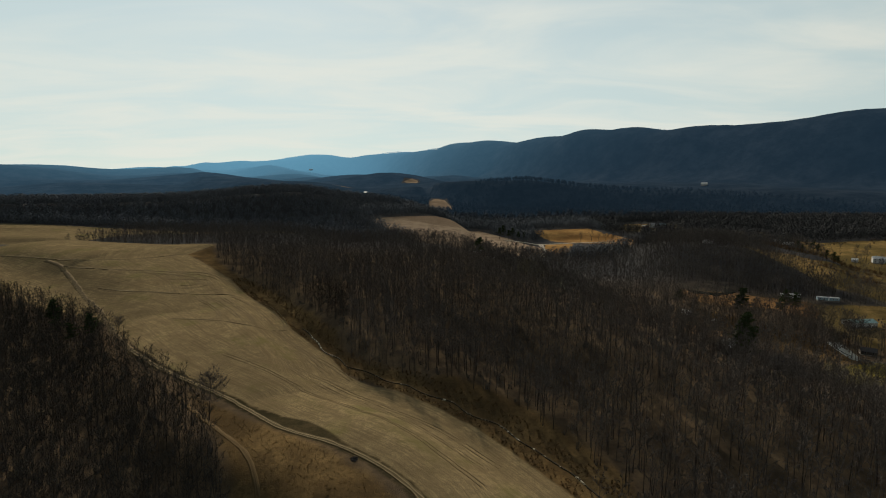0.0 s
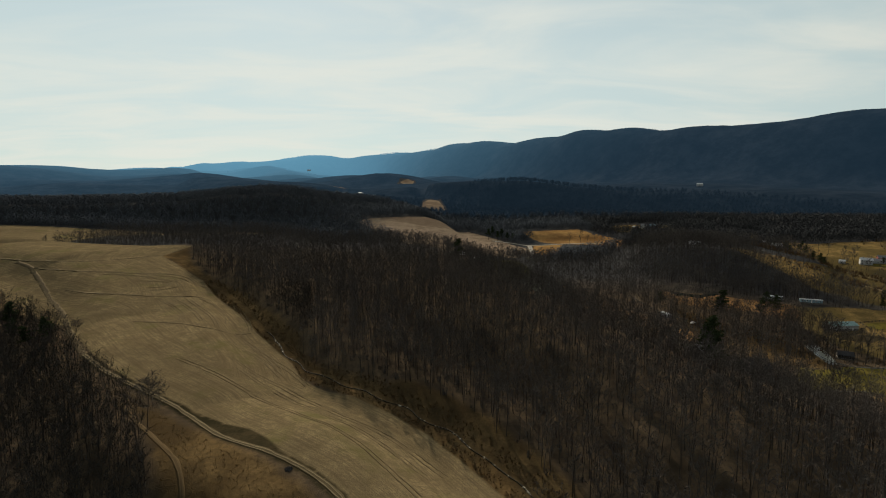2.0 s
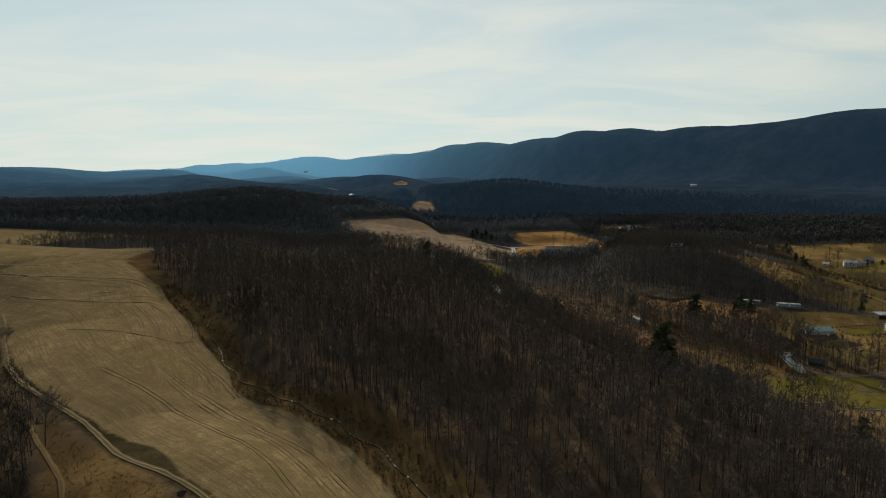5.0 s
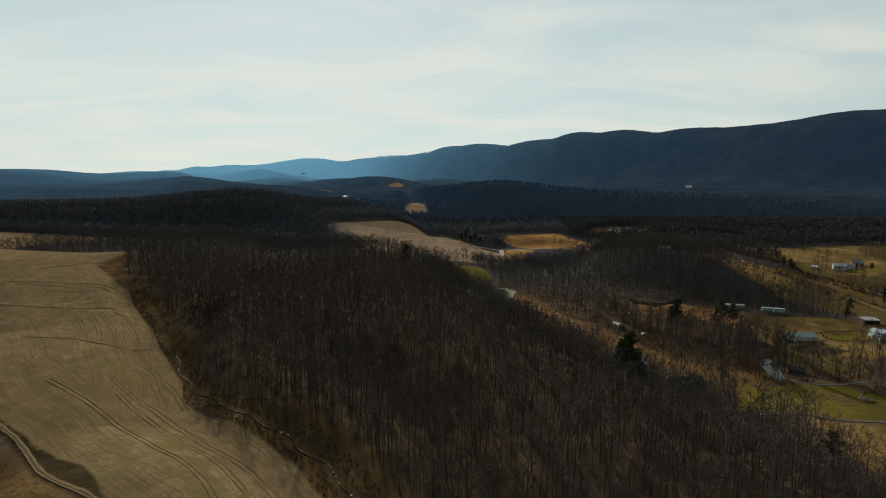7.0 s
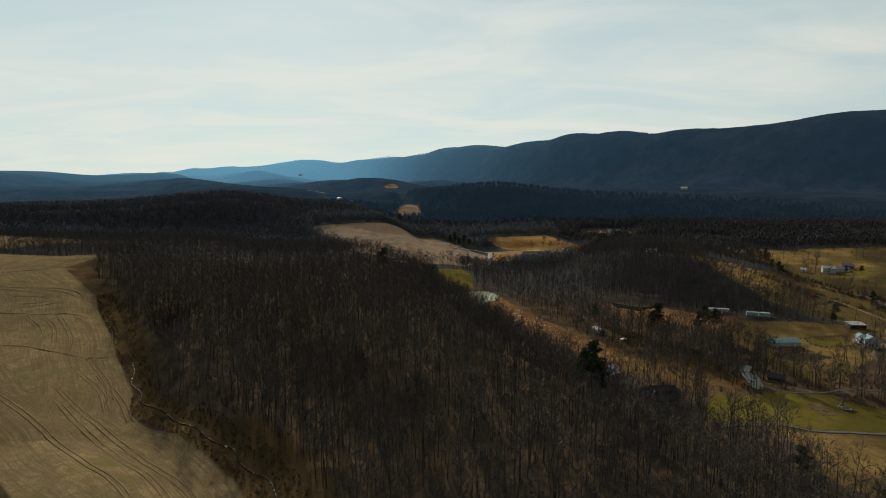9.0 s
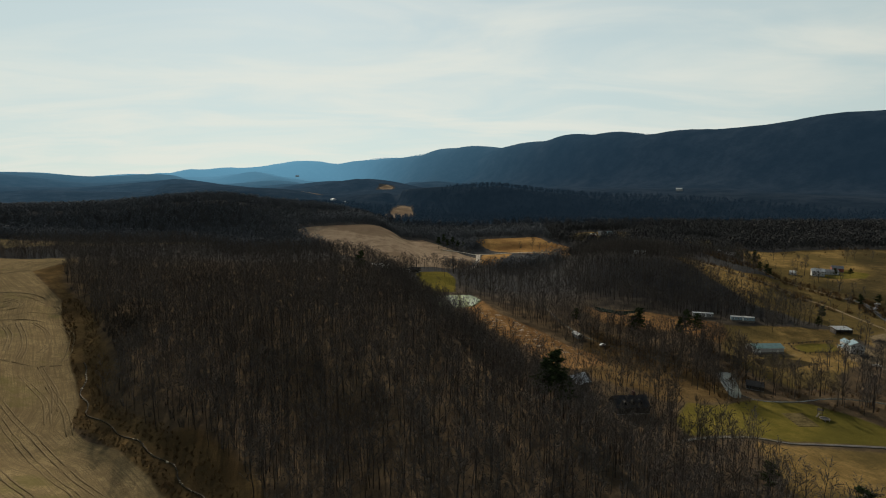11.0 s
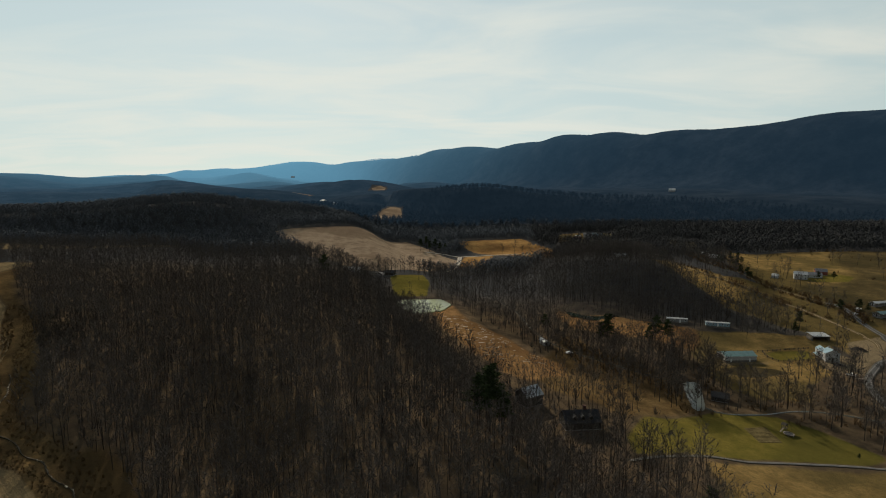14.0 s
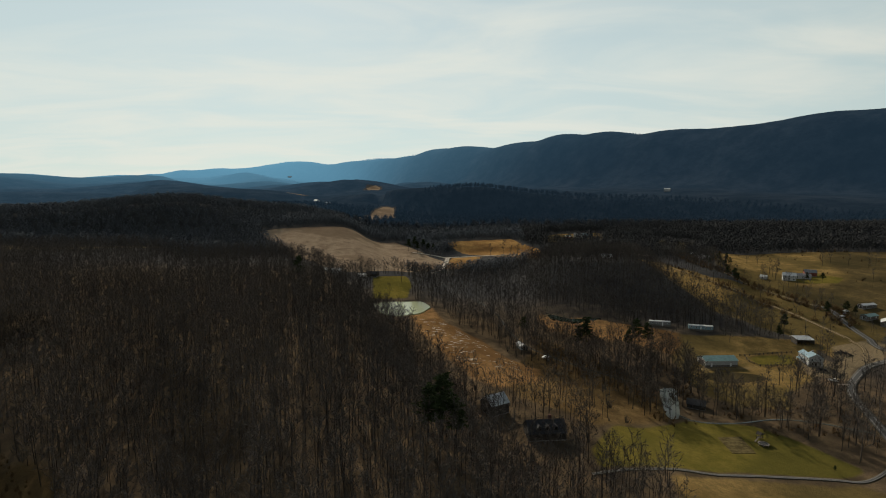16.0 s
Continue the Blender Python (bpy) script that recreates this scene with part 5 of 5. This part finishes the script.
def play_set(x, y, yaw):
    e = base("play_set", x, y, yaw, "wooden play tower with a swing frame and slide", "play set")
    for u in (-0.8, 0.8):
        for v in (-0.8, 0.8):
            part("post", block(u - 0.06, u + 0.06, v - 0.06, v + 0.06, -0.2, 3.0), POLE_WOOD, e)
    part("deck", block(-0.9, 0.9, -0.9, 0.9, 1.45, 1.55), POLE_WOOD, e)
    part("roof", turned(prism([(-1.15, 2.9), (1.15, 2.9), (0, 4.0)], -1.1, 1.1), pose(0, 0, 0)), DARK_BOARD, e)
    part("slide", prism([(-0.9, 1.45), (-0.9, 1.6), (-3.4, 0.25), (-3.4, 0.1)], -0.3, 0.3), GREY_BOARD, e, "dull grey slide")
    part("swing_beam", rod((0.8, 0, 2.5), (4.6, 0, 2.5), 0.06), POLE_WOOD, e)
    for s in (-1, 1):
        part("swing_leg", rod((4.6, 0, 2.5), (4.8, s * 1.3, -0.2), 0.05), POLE_WOOD, e)
    for u in (2.0, 3.4):
        swing = part("swing_seat", block(u - 0.25, u + 0.25, -0.1, 0.1, 0.5, 0.55), BLACK, e)
        for s in (-0.22, 0.22):
            part("rope", rod((u + s, 0, 0.55), (u + s, 0, 2.48), 0.012, 4), POLE_WOOD, swing)


def utility_pole(x, y, yaw):
    e = base("utility_pole", x, y, yaw, "bare timber utility pole with one crossarm", "utility pole", "utility poles")
    part("pole", rod((0, 0, -0.6), (0, 0, 10.5), 0.16, 8, 0.11), POLE_WOOD, e)
    part("crossarm", block(-1.2, 1.2, -0.07, 0.07, 9.6, 9.75), POLE_WOOD, e)
    for u in (-1.05, 0, 1.05):
        part("insulator", rod((u, 0, 9.75), (u, 0, 9.95), 0.06), PALE_METAL, e)


def fence(pts, label, step=3.0):
    """Posts and two rails along a line on the ground."""
    p = np.array(curve_of(pts, step))
    z = height(p[:, 0], p[:, 1])
    e = new("fence")
    tagged(e, label, "fence")
    e.matrix_world = pose(p[0][0], p[0][1], z[0])
    o = Vector((p[0][0], p[0][1], z[0]))
    post = None
    for (x, y), zz in zip(p, z):
        if post is None:
            post = part("post", block(-0.16, 0.16, -0.16, 0.16, -0.4, 1.5), POLE_WOOD, e)
            me = post.data
            continue
        ob = new("post", me)
        ob.parent = e
        ob.location = Vector((x, y, zz)) - o
    for a, b, za, zb in zip(p[:-1], p[1:], z[:-1], z[1:]):
        for h in (0.55, 1.1):
            part("rail", rod(Vector((*a, za + h)) - o, Vector((*b, zb + h)) - o, 0.1, 4), POLE_WOOD, e)


def heap(x, y, r, label, mat, seed, name="brush_pile"):
    rng = np.random.RandomState(seed)
    bm = bmesh.new()
    for _ in range(60):
        a, d = rng.uniform(0, 6.28), r * rng.uniform(0, 0.9) ** 0.7
        p = Vector((d * math.cos(a), d * math.sin(a), (1 - d / r) * r * 0.35))
        v = Vector(rng.normal(0, 1, 3)) * r * 0.28
        v.z = abs(v.z) * 0.5
        k = rod(p - v, p + v, 0.18, 4, 0.08)
        me = bpy.data.meshes.new("tmp")
        k.to_mesh(me)
        k.free()
        bm.from_mesh(me)
        bpy.data.meshes.remove(me)
    e = base(name, x, y, 0, label, "pile")
    part("branches", bm, mat, e)


def garden_bed(a, b, c, d, furrows=11):
    """A dug plot between four corners, raised into furrows that run from side a-d to side b-c."""
    bm = bmesh.new()
    rows = []
    for i in range(furrows * 2 + 1):
        t = i / (furrows * 2)
        row = []
        for u in (0, 0.2, 0.4, 0.6, 0.8, 1):
            p = (1 - u) * ((1 - t) * np.array(a) + t * np.array(d)) + u * ((1 - t) * np.array(b) + t * np.array(c))
            row.append(bm.verts.new((p[0], p[1], ground_z(*p) + (0.18 if i % 2 else 0.08))))
        rows.append(row)
    for p, q in zip(rows[:-1], rows[1:]):
        for k in range(5):
            bm.faces.new((p[k], p[k + 1], q[k + 1], q[k]))
    rim = [bm.verts.new((v.co.x, v.co.y, v.co.z - 0.5)) for v in (rows[0][0], rows[0][5], rows[-1][5], rows[-1][0])]
    bm.faces.new((*rows[0][::-1], rim[0], rim[1]))
    bm.faces.new((*rows[-1], rim[2], rim[3]))
    tagged(part("garden_bed", bm, SOIL), "bare brown vegetable plot dug in the lawn", "garden bed", kind="structure")


def tree_thing(proto, name, label, category, group):
    """A tree as a thing: trunk and crown under one base; returns the first one to copy."""
    e = tagged(new(name), label, category, group)
    for key, (v, f), mat in zip(("trunk", "crown"), proto, (BARK, TWIG if category == "tree" else NEEDLE)):
        ob = new(key, quick_mesh(key, v, f, [mat]))
        ob.parent = e
    return e


def plant(protos, spots):
    """Copies of trees at (x, y, size, which)."""
    used = set()
    for k, (x, y, s, i) in enumerate(spots):
        first = protos[int(i) % len(protos)]
        m = pose(x, y, ground_z(x, y) - 0.15, 0, 0, (k * 137.5) % 360)
        if first in used:
            t = copy_thing(first, m)
        else:
            used.add(first)
            t = first
            t.matrix_basis = m
        t.scale = (s, s, s)
    for p in protos:
        if p not in used:
            for c in (*p.children, p):
                bpy.data.objects.remove(c)


# farmstead in the valley
metal_barn(321.2, 391.5, 4)
mobile_home(338.0, 448.5, -17, 10.2, 16.5, BLUE_METAL, "pale blue mobile home parked below the dark wood")
mobile_home(312.0, 459.5, -14, 10.6, 15.0, GREY_SIDING, "grey mobile home with a white roof, parked below the dark wood")
pole_shed(396.8, 423.0, -2)
white_farmhouse(379.0, 387.0, -14)
heap(409.5, 402.5, 5.0, "dark heap of timber and brush in the dirt yard", DARK_BOARD, 4)
car(372.9, 361.5, -40, plain("white_paint", (0.7, 0.7, 0.7), 0.3, 0, 0.05, 1.0), "white pickup truck parked beside the road", True, "pickup_truck")
car(378.0, 377.5, -12, plain("black_paint", (0.015, 0.015, 0.018), 0.25, 0, 0.1, 1.0), "black car parked in front of the white farmhouse")
flat_trailer(373.5, 354.5, -10)
cottage("cabin", 278.5, 330.0, 62, 6.5, 8.5, 2.3, 1.9, DARK_BOARD, DARK_ROOF, "low dark weathered cabin on the stream bank", "cabin", 2)
play_set(290.0, 294.5, 30)
trampoline(289.0, 289.8)
garden_bed((272.0, 296.5), (283.0, 297.5), (281.5, 282.5), (271.0, 282.0))
for px, py, pw in ((386.5, 371, 20), (360.5, 350.5, 30), (400.5, 409.5, 10), (386, 470, 70), (410, 440, 60)):
    utility_pole(px, py, pw)
fence([(342, 403), (352, 403), (364, 404), (378, 406)], "weathered post and rail fence along the top of the paddock")
fence([(345, 402), (343, 394), (346, 387)], "weathered post and rail fence between barn and paddock")
fence([(346, 387), (356, 386), (371, 387)], "weathered post and rail fence along the lower side of the paddock")

heap(-30.0, 162.0, 1.3, "small dark brush heap beside the farm track", DARK_BOARD, 9)

# houses at the edge of the hill wood
cottage("gabled_house", 171.0, 303.5, -58, 9.0, 10.0, 5.0, 3.4, DARK_BOARD, PALE_METAL, "dark tall house with a pale metal roof, among bare trees", "house", 2)
dormer_house(190.5, 282.5, -84)
cottage("garden_shed", 200.0, 418.5, 15, 4.0, 8.5, 2.6, 0.9, WHITE, PALE_METAL, "small white shed beside the stream", "shed", 2)
car(213.5, 400.5, 25, plain("silver_paint", (0.5, 0.5, 0.5), 0.3, 0.3, 0.05, 1.0), "silver car parked by the stream trees")

# by the pond and below the hill field
cottage("pond_house", 66.0, 634.0, 75, 8.0, 12.0, 3.0, 2.4, DARK_BOARD, DARK_ROOF, "dark farmhouse below the tan hill field", "house", 3, True)
cottage("farm_outbuilding", 56.0, 628.0, 70, 5.0, 9.0, 2.4, 1.0, WHITE, PALE_METAL, "low outbuilding with a bright metal roof", "shed", 2)
cottage("long_shed", 32.0, 590.0, 84, 7.0, 17.0, 3.0, 1.6, WHITE, PALE_METAL, "long white shed showing above the wood", "shed", 3, z=30.0)

# hillside farm
cottage("hillside_farmhouse", 487.0, 577.0, 62, 8.0, 11.0, 5.0, 2.4, WHITE, PALE_METAL, "white farmhouse with a bright metal roof on the green knoll", "house", 3, True)
cottage("farm_garage", 503.0, 582.0, 70, 8.0, 14.0, 3.0, 2.0, WHITE, GREY_ROOF, "long white garage behind the hillside farmhouse", "garage", 3)
cottage("red_barn", 518.0, 592.0, 65, 8.0, 10.0, 3.6, 2.6, RED_BOARD, GREY_ROOF, "small dull red barn at the end of the yard", "barn", 1)
cottage("well_house", 467.0, 585.0, 40, 4.5, 5.5, 2.6, 1.6, WHITE, PALE_METAL, "small white well house under the yard trees", "shed", 1)
cottage("roadside_shed", 474.5, 463.0, -70, 6.0, 12.0, 2.8, 1.3, GREY_BOARD, TEAL_METAL, "grey shed with a green metal roof beside the road", "shed", 2)
cottage("valley_cabin", 455.0, 708.0, 60, 6.0, 9.0, 2.8, 1.6, GREY_BOARD, PALE_METAL, "small grey cabin with a pale roof among hedgerow trees", "cabin", 2)
cottage("valley_cabin", 454.0, 682.0, 75, 5.5, 12.0, 2.6, 1.4, WHITE, PALE_METAL, "low white cabin with a pale roof among hedgerow trees", "cabin", 2)
cottage("roadside_shed", 491.0, 486.0, -75, 5.0, 14.0, 2.6, 1.0, GREY_BOARD, PALE_METAL, "low open shed with a white metal roof in the yard", "shed", 2)
cottage("roadside_barn", 478.0, 449.0, -40, 9.0, 12.0, 3.0, 2.2, GREY_BOARD, PALE_METAL, "grey barn with a white metal roof beside the road", "barn", 1)
for cx, cy, cw, cc in ((458, 468, 20, (0.35, 0.36, 0.38)), (464, 474, 60, (0.08, 0.09, 0.12)), (468, 478, 10, (0.6, 0.6, 0.6))):
    car(cx, cy, cw, plain("car_paint", cc, 0.3, 0, 0.05, 1.0), "parked car among the roadside sheds")

# farms farther up the valley
cottage("valley_farmhouse", 356.0, 884.0, 70, 9.0, 13.0, 5.0, 2.6, WHITE, GREY_ROOF, "white farmhouse in the far pasture", "house", 3)
cottage("valley_barn", 372.0, 892.0, 80, 10.0, 16.0, 4.0, 3.0, GREY_BOARD, BLUE_METAL, "grey barn with a blue roof in the far pasture", "barn", 2)
cottage("valley_shed", 340.0, 880.0, 60, 6.0, 9.0, 2.6, 1.4, RED_BOARD, PALE_METAL, "red shed with a pale roof in the far pasture", "shed", 1)
cottage("mountain_house", 822.0, 1660.0, 60, 12.0, 18.0, 5.5, 3.0, WHITE, PALE_METAL, "white house alone at the foot of the mountain", "house", 3)
cottage("ridge_house", -266.0, 1715.0, 40, 12.0, 22.0, 5.0, 3.0, WHITE, PALE_METAL, "white house with a bright roof below the dark hills", "house", 3)
cottage("ridge_barn", -204.0, 1602.0, 70, 10.0, 16.0, 4.0, 3.0, GREY_BOARD, PALE_METAL, "grey barn with a pale roof below the dark hills", "barn", 2)
cottage("distant_hall", -339.0, 3719.0, 80, 26.0, 70.0, 10.0, 6.0, WHITE, PALE_METAL, "long white hall far off below the mountain", "hall", 3)
cottage("distant_hall", -1059.0, 4062.0, 80, 16.0, 26.0, 7.0, 4.0, WHITE, PALE_METAL, "white hall high on the far blue hill", "hall", 3)
cottage("wood_house", 326.0, 640.0, 80, 6.0, 12.0, 3.0, 1.6, WHITE, PALE_METAL, "low white house half hidden in the knoll wood", "house", 2)

# trees that stand apart
PROTO = [tree_thing(forest_tree(80 + s, 20, 12, 4, 13, clear=0.27, spread=0.23, width=0.046, girth=0.0125), "bare_tree", "tall leafless brown valley tree with an open crown", "tree", "valley trees") for s in range(6)]
FIELD_PROTO = [tree_thing(bare_tree(110 + s, 14, 36, 55, spread=0.40, clear=0.33, width=0.028, lift=(0.3, 1.1)), "field_tree", "broad-crowned leafless tree standing alone in grass", "tree", "field trees") for s in range(2)]
plant(FIELD_PROTO, [(347, 425, 0.85, 0), (298, 314, 0.8, 1), (310, 314, 0.75, 0), (-89, 185, 1.3, 0), (-184, 281, 0.7, 1), (-116, 212, 0.4, 0)])
SPOTS = [(363, 539, 0.55, 0), (367, 527, 0.76, 1), (370, 517, 0.67, 2), (374, 508, 0.58, 3), (397, 547, 0.79, 4), (381, 500, 0.70, 5), (382, 486, 0.61, 0), (391, 490, 0.82, 1), (392, 480, 0.73, 2), (396, 476, 0.64, 3), (394, 464, 0.55, 4), (357, 556, 0.76, 5), (352, 563, 0.67, 0), (398, 586, 0.58, 1), (492, 658, 0.79, 2), (501, 653, 0.70, 3), (482, 595, 0.61, 4), (487, 608, 0.82, 5), (489, 599, 0.73, 0), (591, 637, 0.64, 1), (594, 611, 0.55, 2), (618, 633, 0.76, 3), (440, 474, 0.67, 4), (464, 531, 0.58, 5), (468, 521, 0.79, 0), (463, 498, 0.70, 1), (474, 538, 0.61, 2), (469, 550, 0.82, 3), (452, 558, 0.73, 4), (464, 489, 0.64, 5), (561, 566, 0.55, 0),
         (354.5, 437, 0.75, 3), (323, 344, 0.85, 4), (341, 351, 0.9, 5), (349, 350, 0.85, 0), (310.6, 320, 0.8, 1), (294, 317, 0.7, 2), (271.5, 330, 1.15, 3), (285, 374, 1.0, 4), (292, 374, 1.0, 5),
         (230, 812, 1.1, 1), (211, 803, 0.9, 2), (250, 806, 0.9, 3), (101, 602, 0.9, 4), (111, 665, 1.0, 5), (89, 655, 1.0, 0), (54, 632, 1.1, 1), (474, 578, 1.1, 2), (460, 575, 0.9, 3), (452, 500, 0.8, 4), (458, 540, 0.7, 5), (565, 640, 0.8, 0), (600, 620, 0.9, 1), (585, 655, 0.8, 2),
         (430, 480, 0.7, 3), (425, 520, 0.75, 4), (412, 560, 0.8, 5), (405, 600, 0.8, 0), (240, 808, 0.7, 1), (270, 795, 0.8, 2), (386, 490, 0.8, 1), (389, 481, 0.75, 2), (392, 470, 0.8, 3), (395, 460, 0.75, 4), (371, 510, 0.85, 5), (375, 499, 0.8, 0), (380, 492, 0.8, 1), (369, 526, 0.85, 2), (366, 541, 0.8, 3), (439, 471, 0.6, 4), (422, 439, 0.65, 5), (431, 444, 0.6, 0), (335, 452, 0.7, 1), (350, 436, 0.8, 2), (338, 356, 0.9, 3), (344, 362, 0.8, 4), (352, 361, 0.75, 5), (357, 366, 0.8, 0),
         (-402, 541, 0.6, 1), (-393, 546, 0.55, 2), (-350, 549, 0.65, 3), (-343, 546, 0.6, 4), (-338, 551, 0.7, 5), (-366, 552, 0.6, 0), (-360, 548, 0.5, 1), (-330, 553, 0.6, 2), (-324, 549, 0.7, 3)]
plant(PROTO, SPOTS + SINGLES[:300])
PINE_PROTO = [tree_thing(evergreen(90 + s, 16, 9, 22, spread=0.30, clear=0.45), "pine_tree", "dark green pine standing above the bare trees", "pine", "pines") for s in range(3)]
plant(PINE_PROTO, [(467, 467, 0.60, 0), (465, 473, 0.70, 1), (462, 646, 0.80, 2), (460, 635, 0.65, 0), (455, 649, 0.75, 1), (456, 663, 0.60, 2), (434, 634, 0.70, 0), (422, 557, 0.80, 1), (423, 553, 0.65, 2), (419, 564, 0.75, 0), (509, 562, 0.60, 1), (384, 429, 0.70, 2),
                   (147, 246, 1.65, 0), (142, 241, 1.35, 1), (152, 250, 1.2, 2), (31, 475, 1.45, 1), (244, 416, 1.5, 2), (238, 411, 1.25, 0), (276, 412, 1.3, 1), (283, 409, 1.2, 2), (270, 408, 1.0, 0), (397, 444, 0.9, 0), (206, 446, 0.9, 1),
                   (-223, 285, 1.25, 0), (-190, 267, 1.1, 1), (-197, 262, 0.9, 2), (-215, 276, 0.85, 1), (497, 566, 0.6, 2), (304.6, 268.5, 0.2, 0), (447, 470, 0.8, 1), (232, 196, 1.1, 2), (226, 190, 1.0, 0), (215, 215, 0.9, 1),
                   (436, 600, 0.7, 1), (440, 610, 0.65, 2), (444, 625, 0.7, 0), (430, 620, 0.6, 1), (90, 860, 1.2, 2), (104, 850, 1.1, 0), (112, 866, 1.2, 1), (98, 880, 1.3, 2), (120, 850, 1.0, 0), (128, 842, 1.0, 1)])


# ---- wet ground ----
def build_puddles():
    rng = np.random.RandomState(21)
    co, fa = [], []
    while len(fa) < 110:
        x, y = rng.uniform(128, 196), rng.uniform(360, 470)
        if float(inside(np.array([x]), np.array([y]), GOLD[0])[0]) < 4:
            continue
        w, d, k = rng.uniform(0.5, 2.6), rng.uniform(0.15, 0.5), len(co)
        for i in range(8):
            a = i * math.pi / 4
            px, py = x + w * math.cos(a) * rng.uniform(0.7, 1.2), y + d * math.sin(a) * rng.uniform(0.7, 1.2)
            co.append((px, py, ground_z(px, py) + 0.3))
        fa.append(tuple(range(k, k + 8)))
    # the puddles' brightness is put into a pale matt base colour
    me = quick_mesh("puddles", co, fa, [water_material("pale_puddles", (0.27, 0.245, 0.20), 0.7)])
    tagged(new("puddles", me), "small bright puddles in the wet golden meadow", "puddle", kind="stuff")


build_puddles()


# ---- brush and dry grass ----
def noise_mask(x, y, size):
    return np.sin(x / size + 1.7 * np.sin(y / size)) + np.sin(y / size * 1.3 + 0.8)


def build_brush():
    brush = [[(*shrub(s), 0)] for s in range(5)]
    x, y, rng = scatter(1.7, (-180, 95, 110, 420), 11)
    d = along(x, y, BROOK)
    keep = (d > 1.9) & (d < 10) & (best_of(x, y, CROP) < -0.5) & (rng.uniform(size=x.size) < 0.8)
    stand("brush", brush, x[keep], y[keep], rng, [BRUSH], "brown winter brush and dry weeds along the brook", "brush", (0.2, 0.75))
    x, y, rng = scatter(3.2, (215, 190, 480, 480), 12)
    near = np.minimum(along(x, y, STREAM), along(x, y, STREAM_UP))
    keep = (near > 2.6) & (near < 16) & wooded(x, y, -3) & (rng.uniform(size=x.size) < 0.5)
    stand("brush", brush, x[keep], y[keep], rng, [BRUSH], "brown brush along the valley stream", "brush", (0.5, 1.3))
    x, y, rng = scatter(3.0, (380, 400, 660, 760), 14)
    hedge = np.minimum(np.abs(along(x, y, ROAD_UP) - 6), np.abs(along(x, y, FARM_TRACK) - 5)) < 2.2
    hedge |= np.abs(best_of(x, y, PASTURE)) < 3
    keep = hedge & (rng.uniform(size=x.size) < 0.4) & (noise_mask(x, y, 35) > 0)
    keep |= (np.abs(along(x, y, ROAD_UP[4:]) - 5) < 2.8) & (rng.uniform(size=x.size) < 0.8)
    keep |= (np.abs(along(x, y, FARM_TRACK[5:]) - 4) < 1.8) & (rng.uniform(size=x.size) < 0.5)
    stand("hedgerow", brush, x[keep], y[keep], rng, [BRUSH], "dark uneven hedgerow brush along the road and pasture edge", "hedge", (0.8, 2.2))
    x, y, rng = scatter(7.5, (385, 395, 700, 760), 15)
    keep = (np.abs(along(x, y, ROAD_UP) - 9) < 4.5) | (np.abs(best_of(x, y, PASTURE) + 3) < 5)
    keep &= (along(x, y, ROAD_UP) > 4) & (along(x, y, FARM_TRACK) > 5) & (rng.uniform(size=x.size) < 0.55)
    stand("hedgerow_trees", MID, x[keep], y[keep], rng, [BARK, TWIG], "scattered bare trees along the road and pasture edge", "trees", (0.35, 0.8))
    x, y, rng = scatter(9.0, (390, 420, 800, 760), 16)
    keep = (inside(x, y, PASTURE[1]) > 4) & (noise_mask(x, y, 28) > 0.5) & (rng.uniform(size=x.size) < 0.3)
    keep &= (along(x, y, ROAD_UP) > 5) & (along(x, y, FARM_TRACK) > 4)
    stand("brush", brush, x[keep], y[keep], rng, [BRUSH], "scattered brown thorn bushes on the hillside pasture", "brush", (0.5, 1.3))
    x, y, rng = scatter(1.5, (-115, 60, 15, 215), 13)
    keep = (inside(x, y, ROUGH) > 1) & (along(x, y, TRACK) > 2.5) & (along(x, y, TRACK_LOW) > 1.6) & (rng.uniform(size=x.size) < 0.6)
    stand("dry_grass", brush, x[keep], y[keep], rng, [STRAW], "tussocks of rough brown winter grass", "grass", (0.12, 0.34))


BRUSH = wood_of_trees("brush", (0.075, 0.048, 0.026), (0.165, 0.105, 0.052))
STRAW = wood_of_trees("dry_grass", (0.13, 0.086, 0.038), (0.22, 0.148, 0.068))
build_brush()
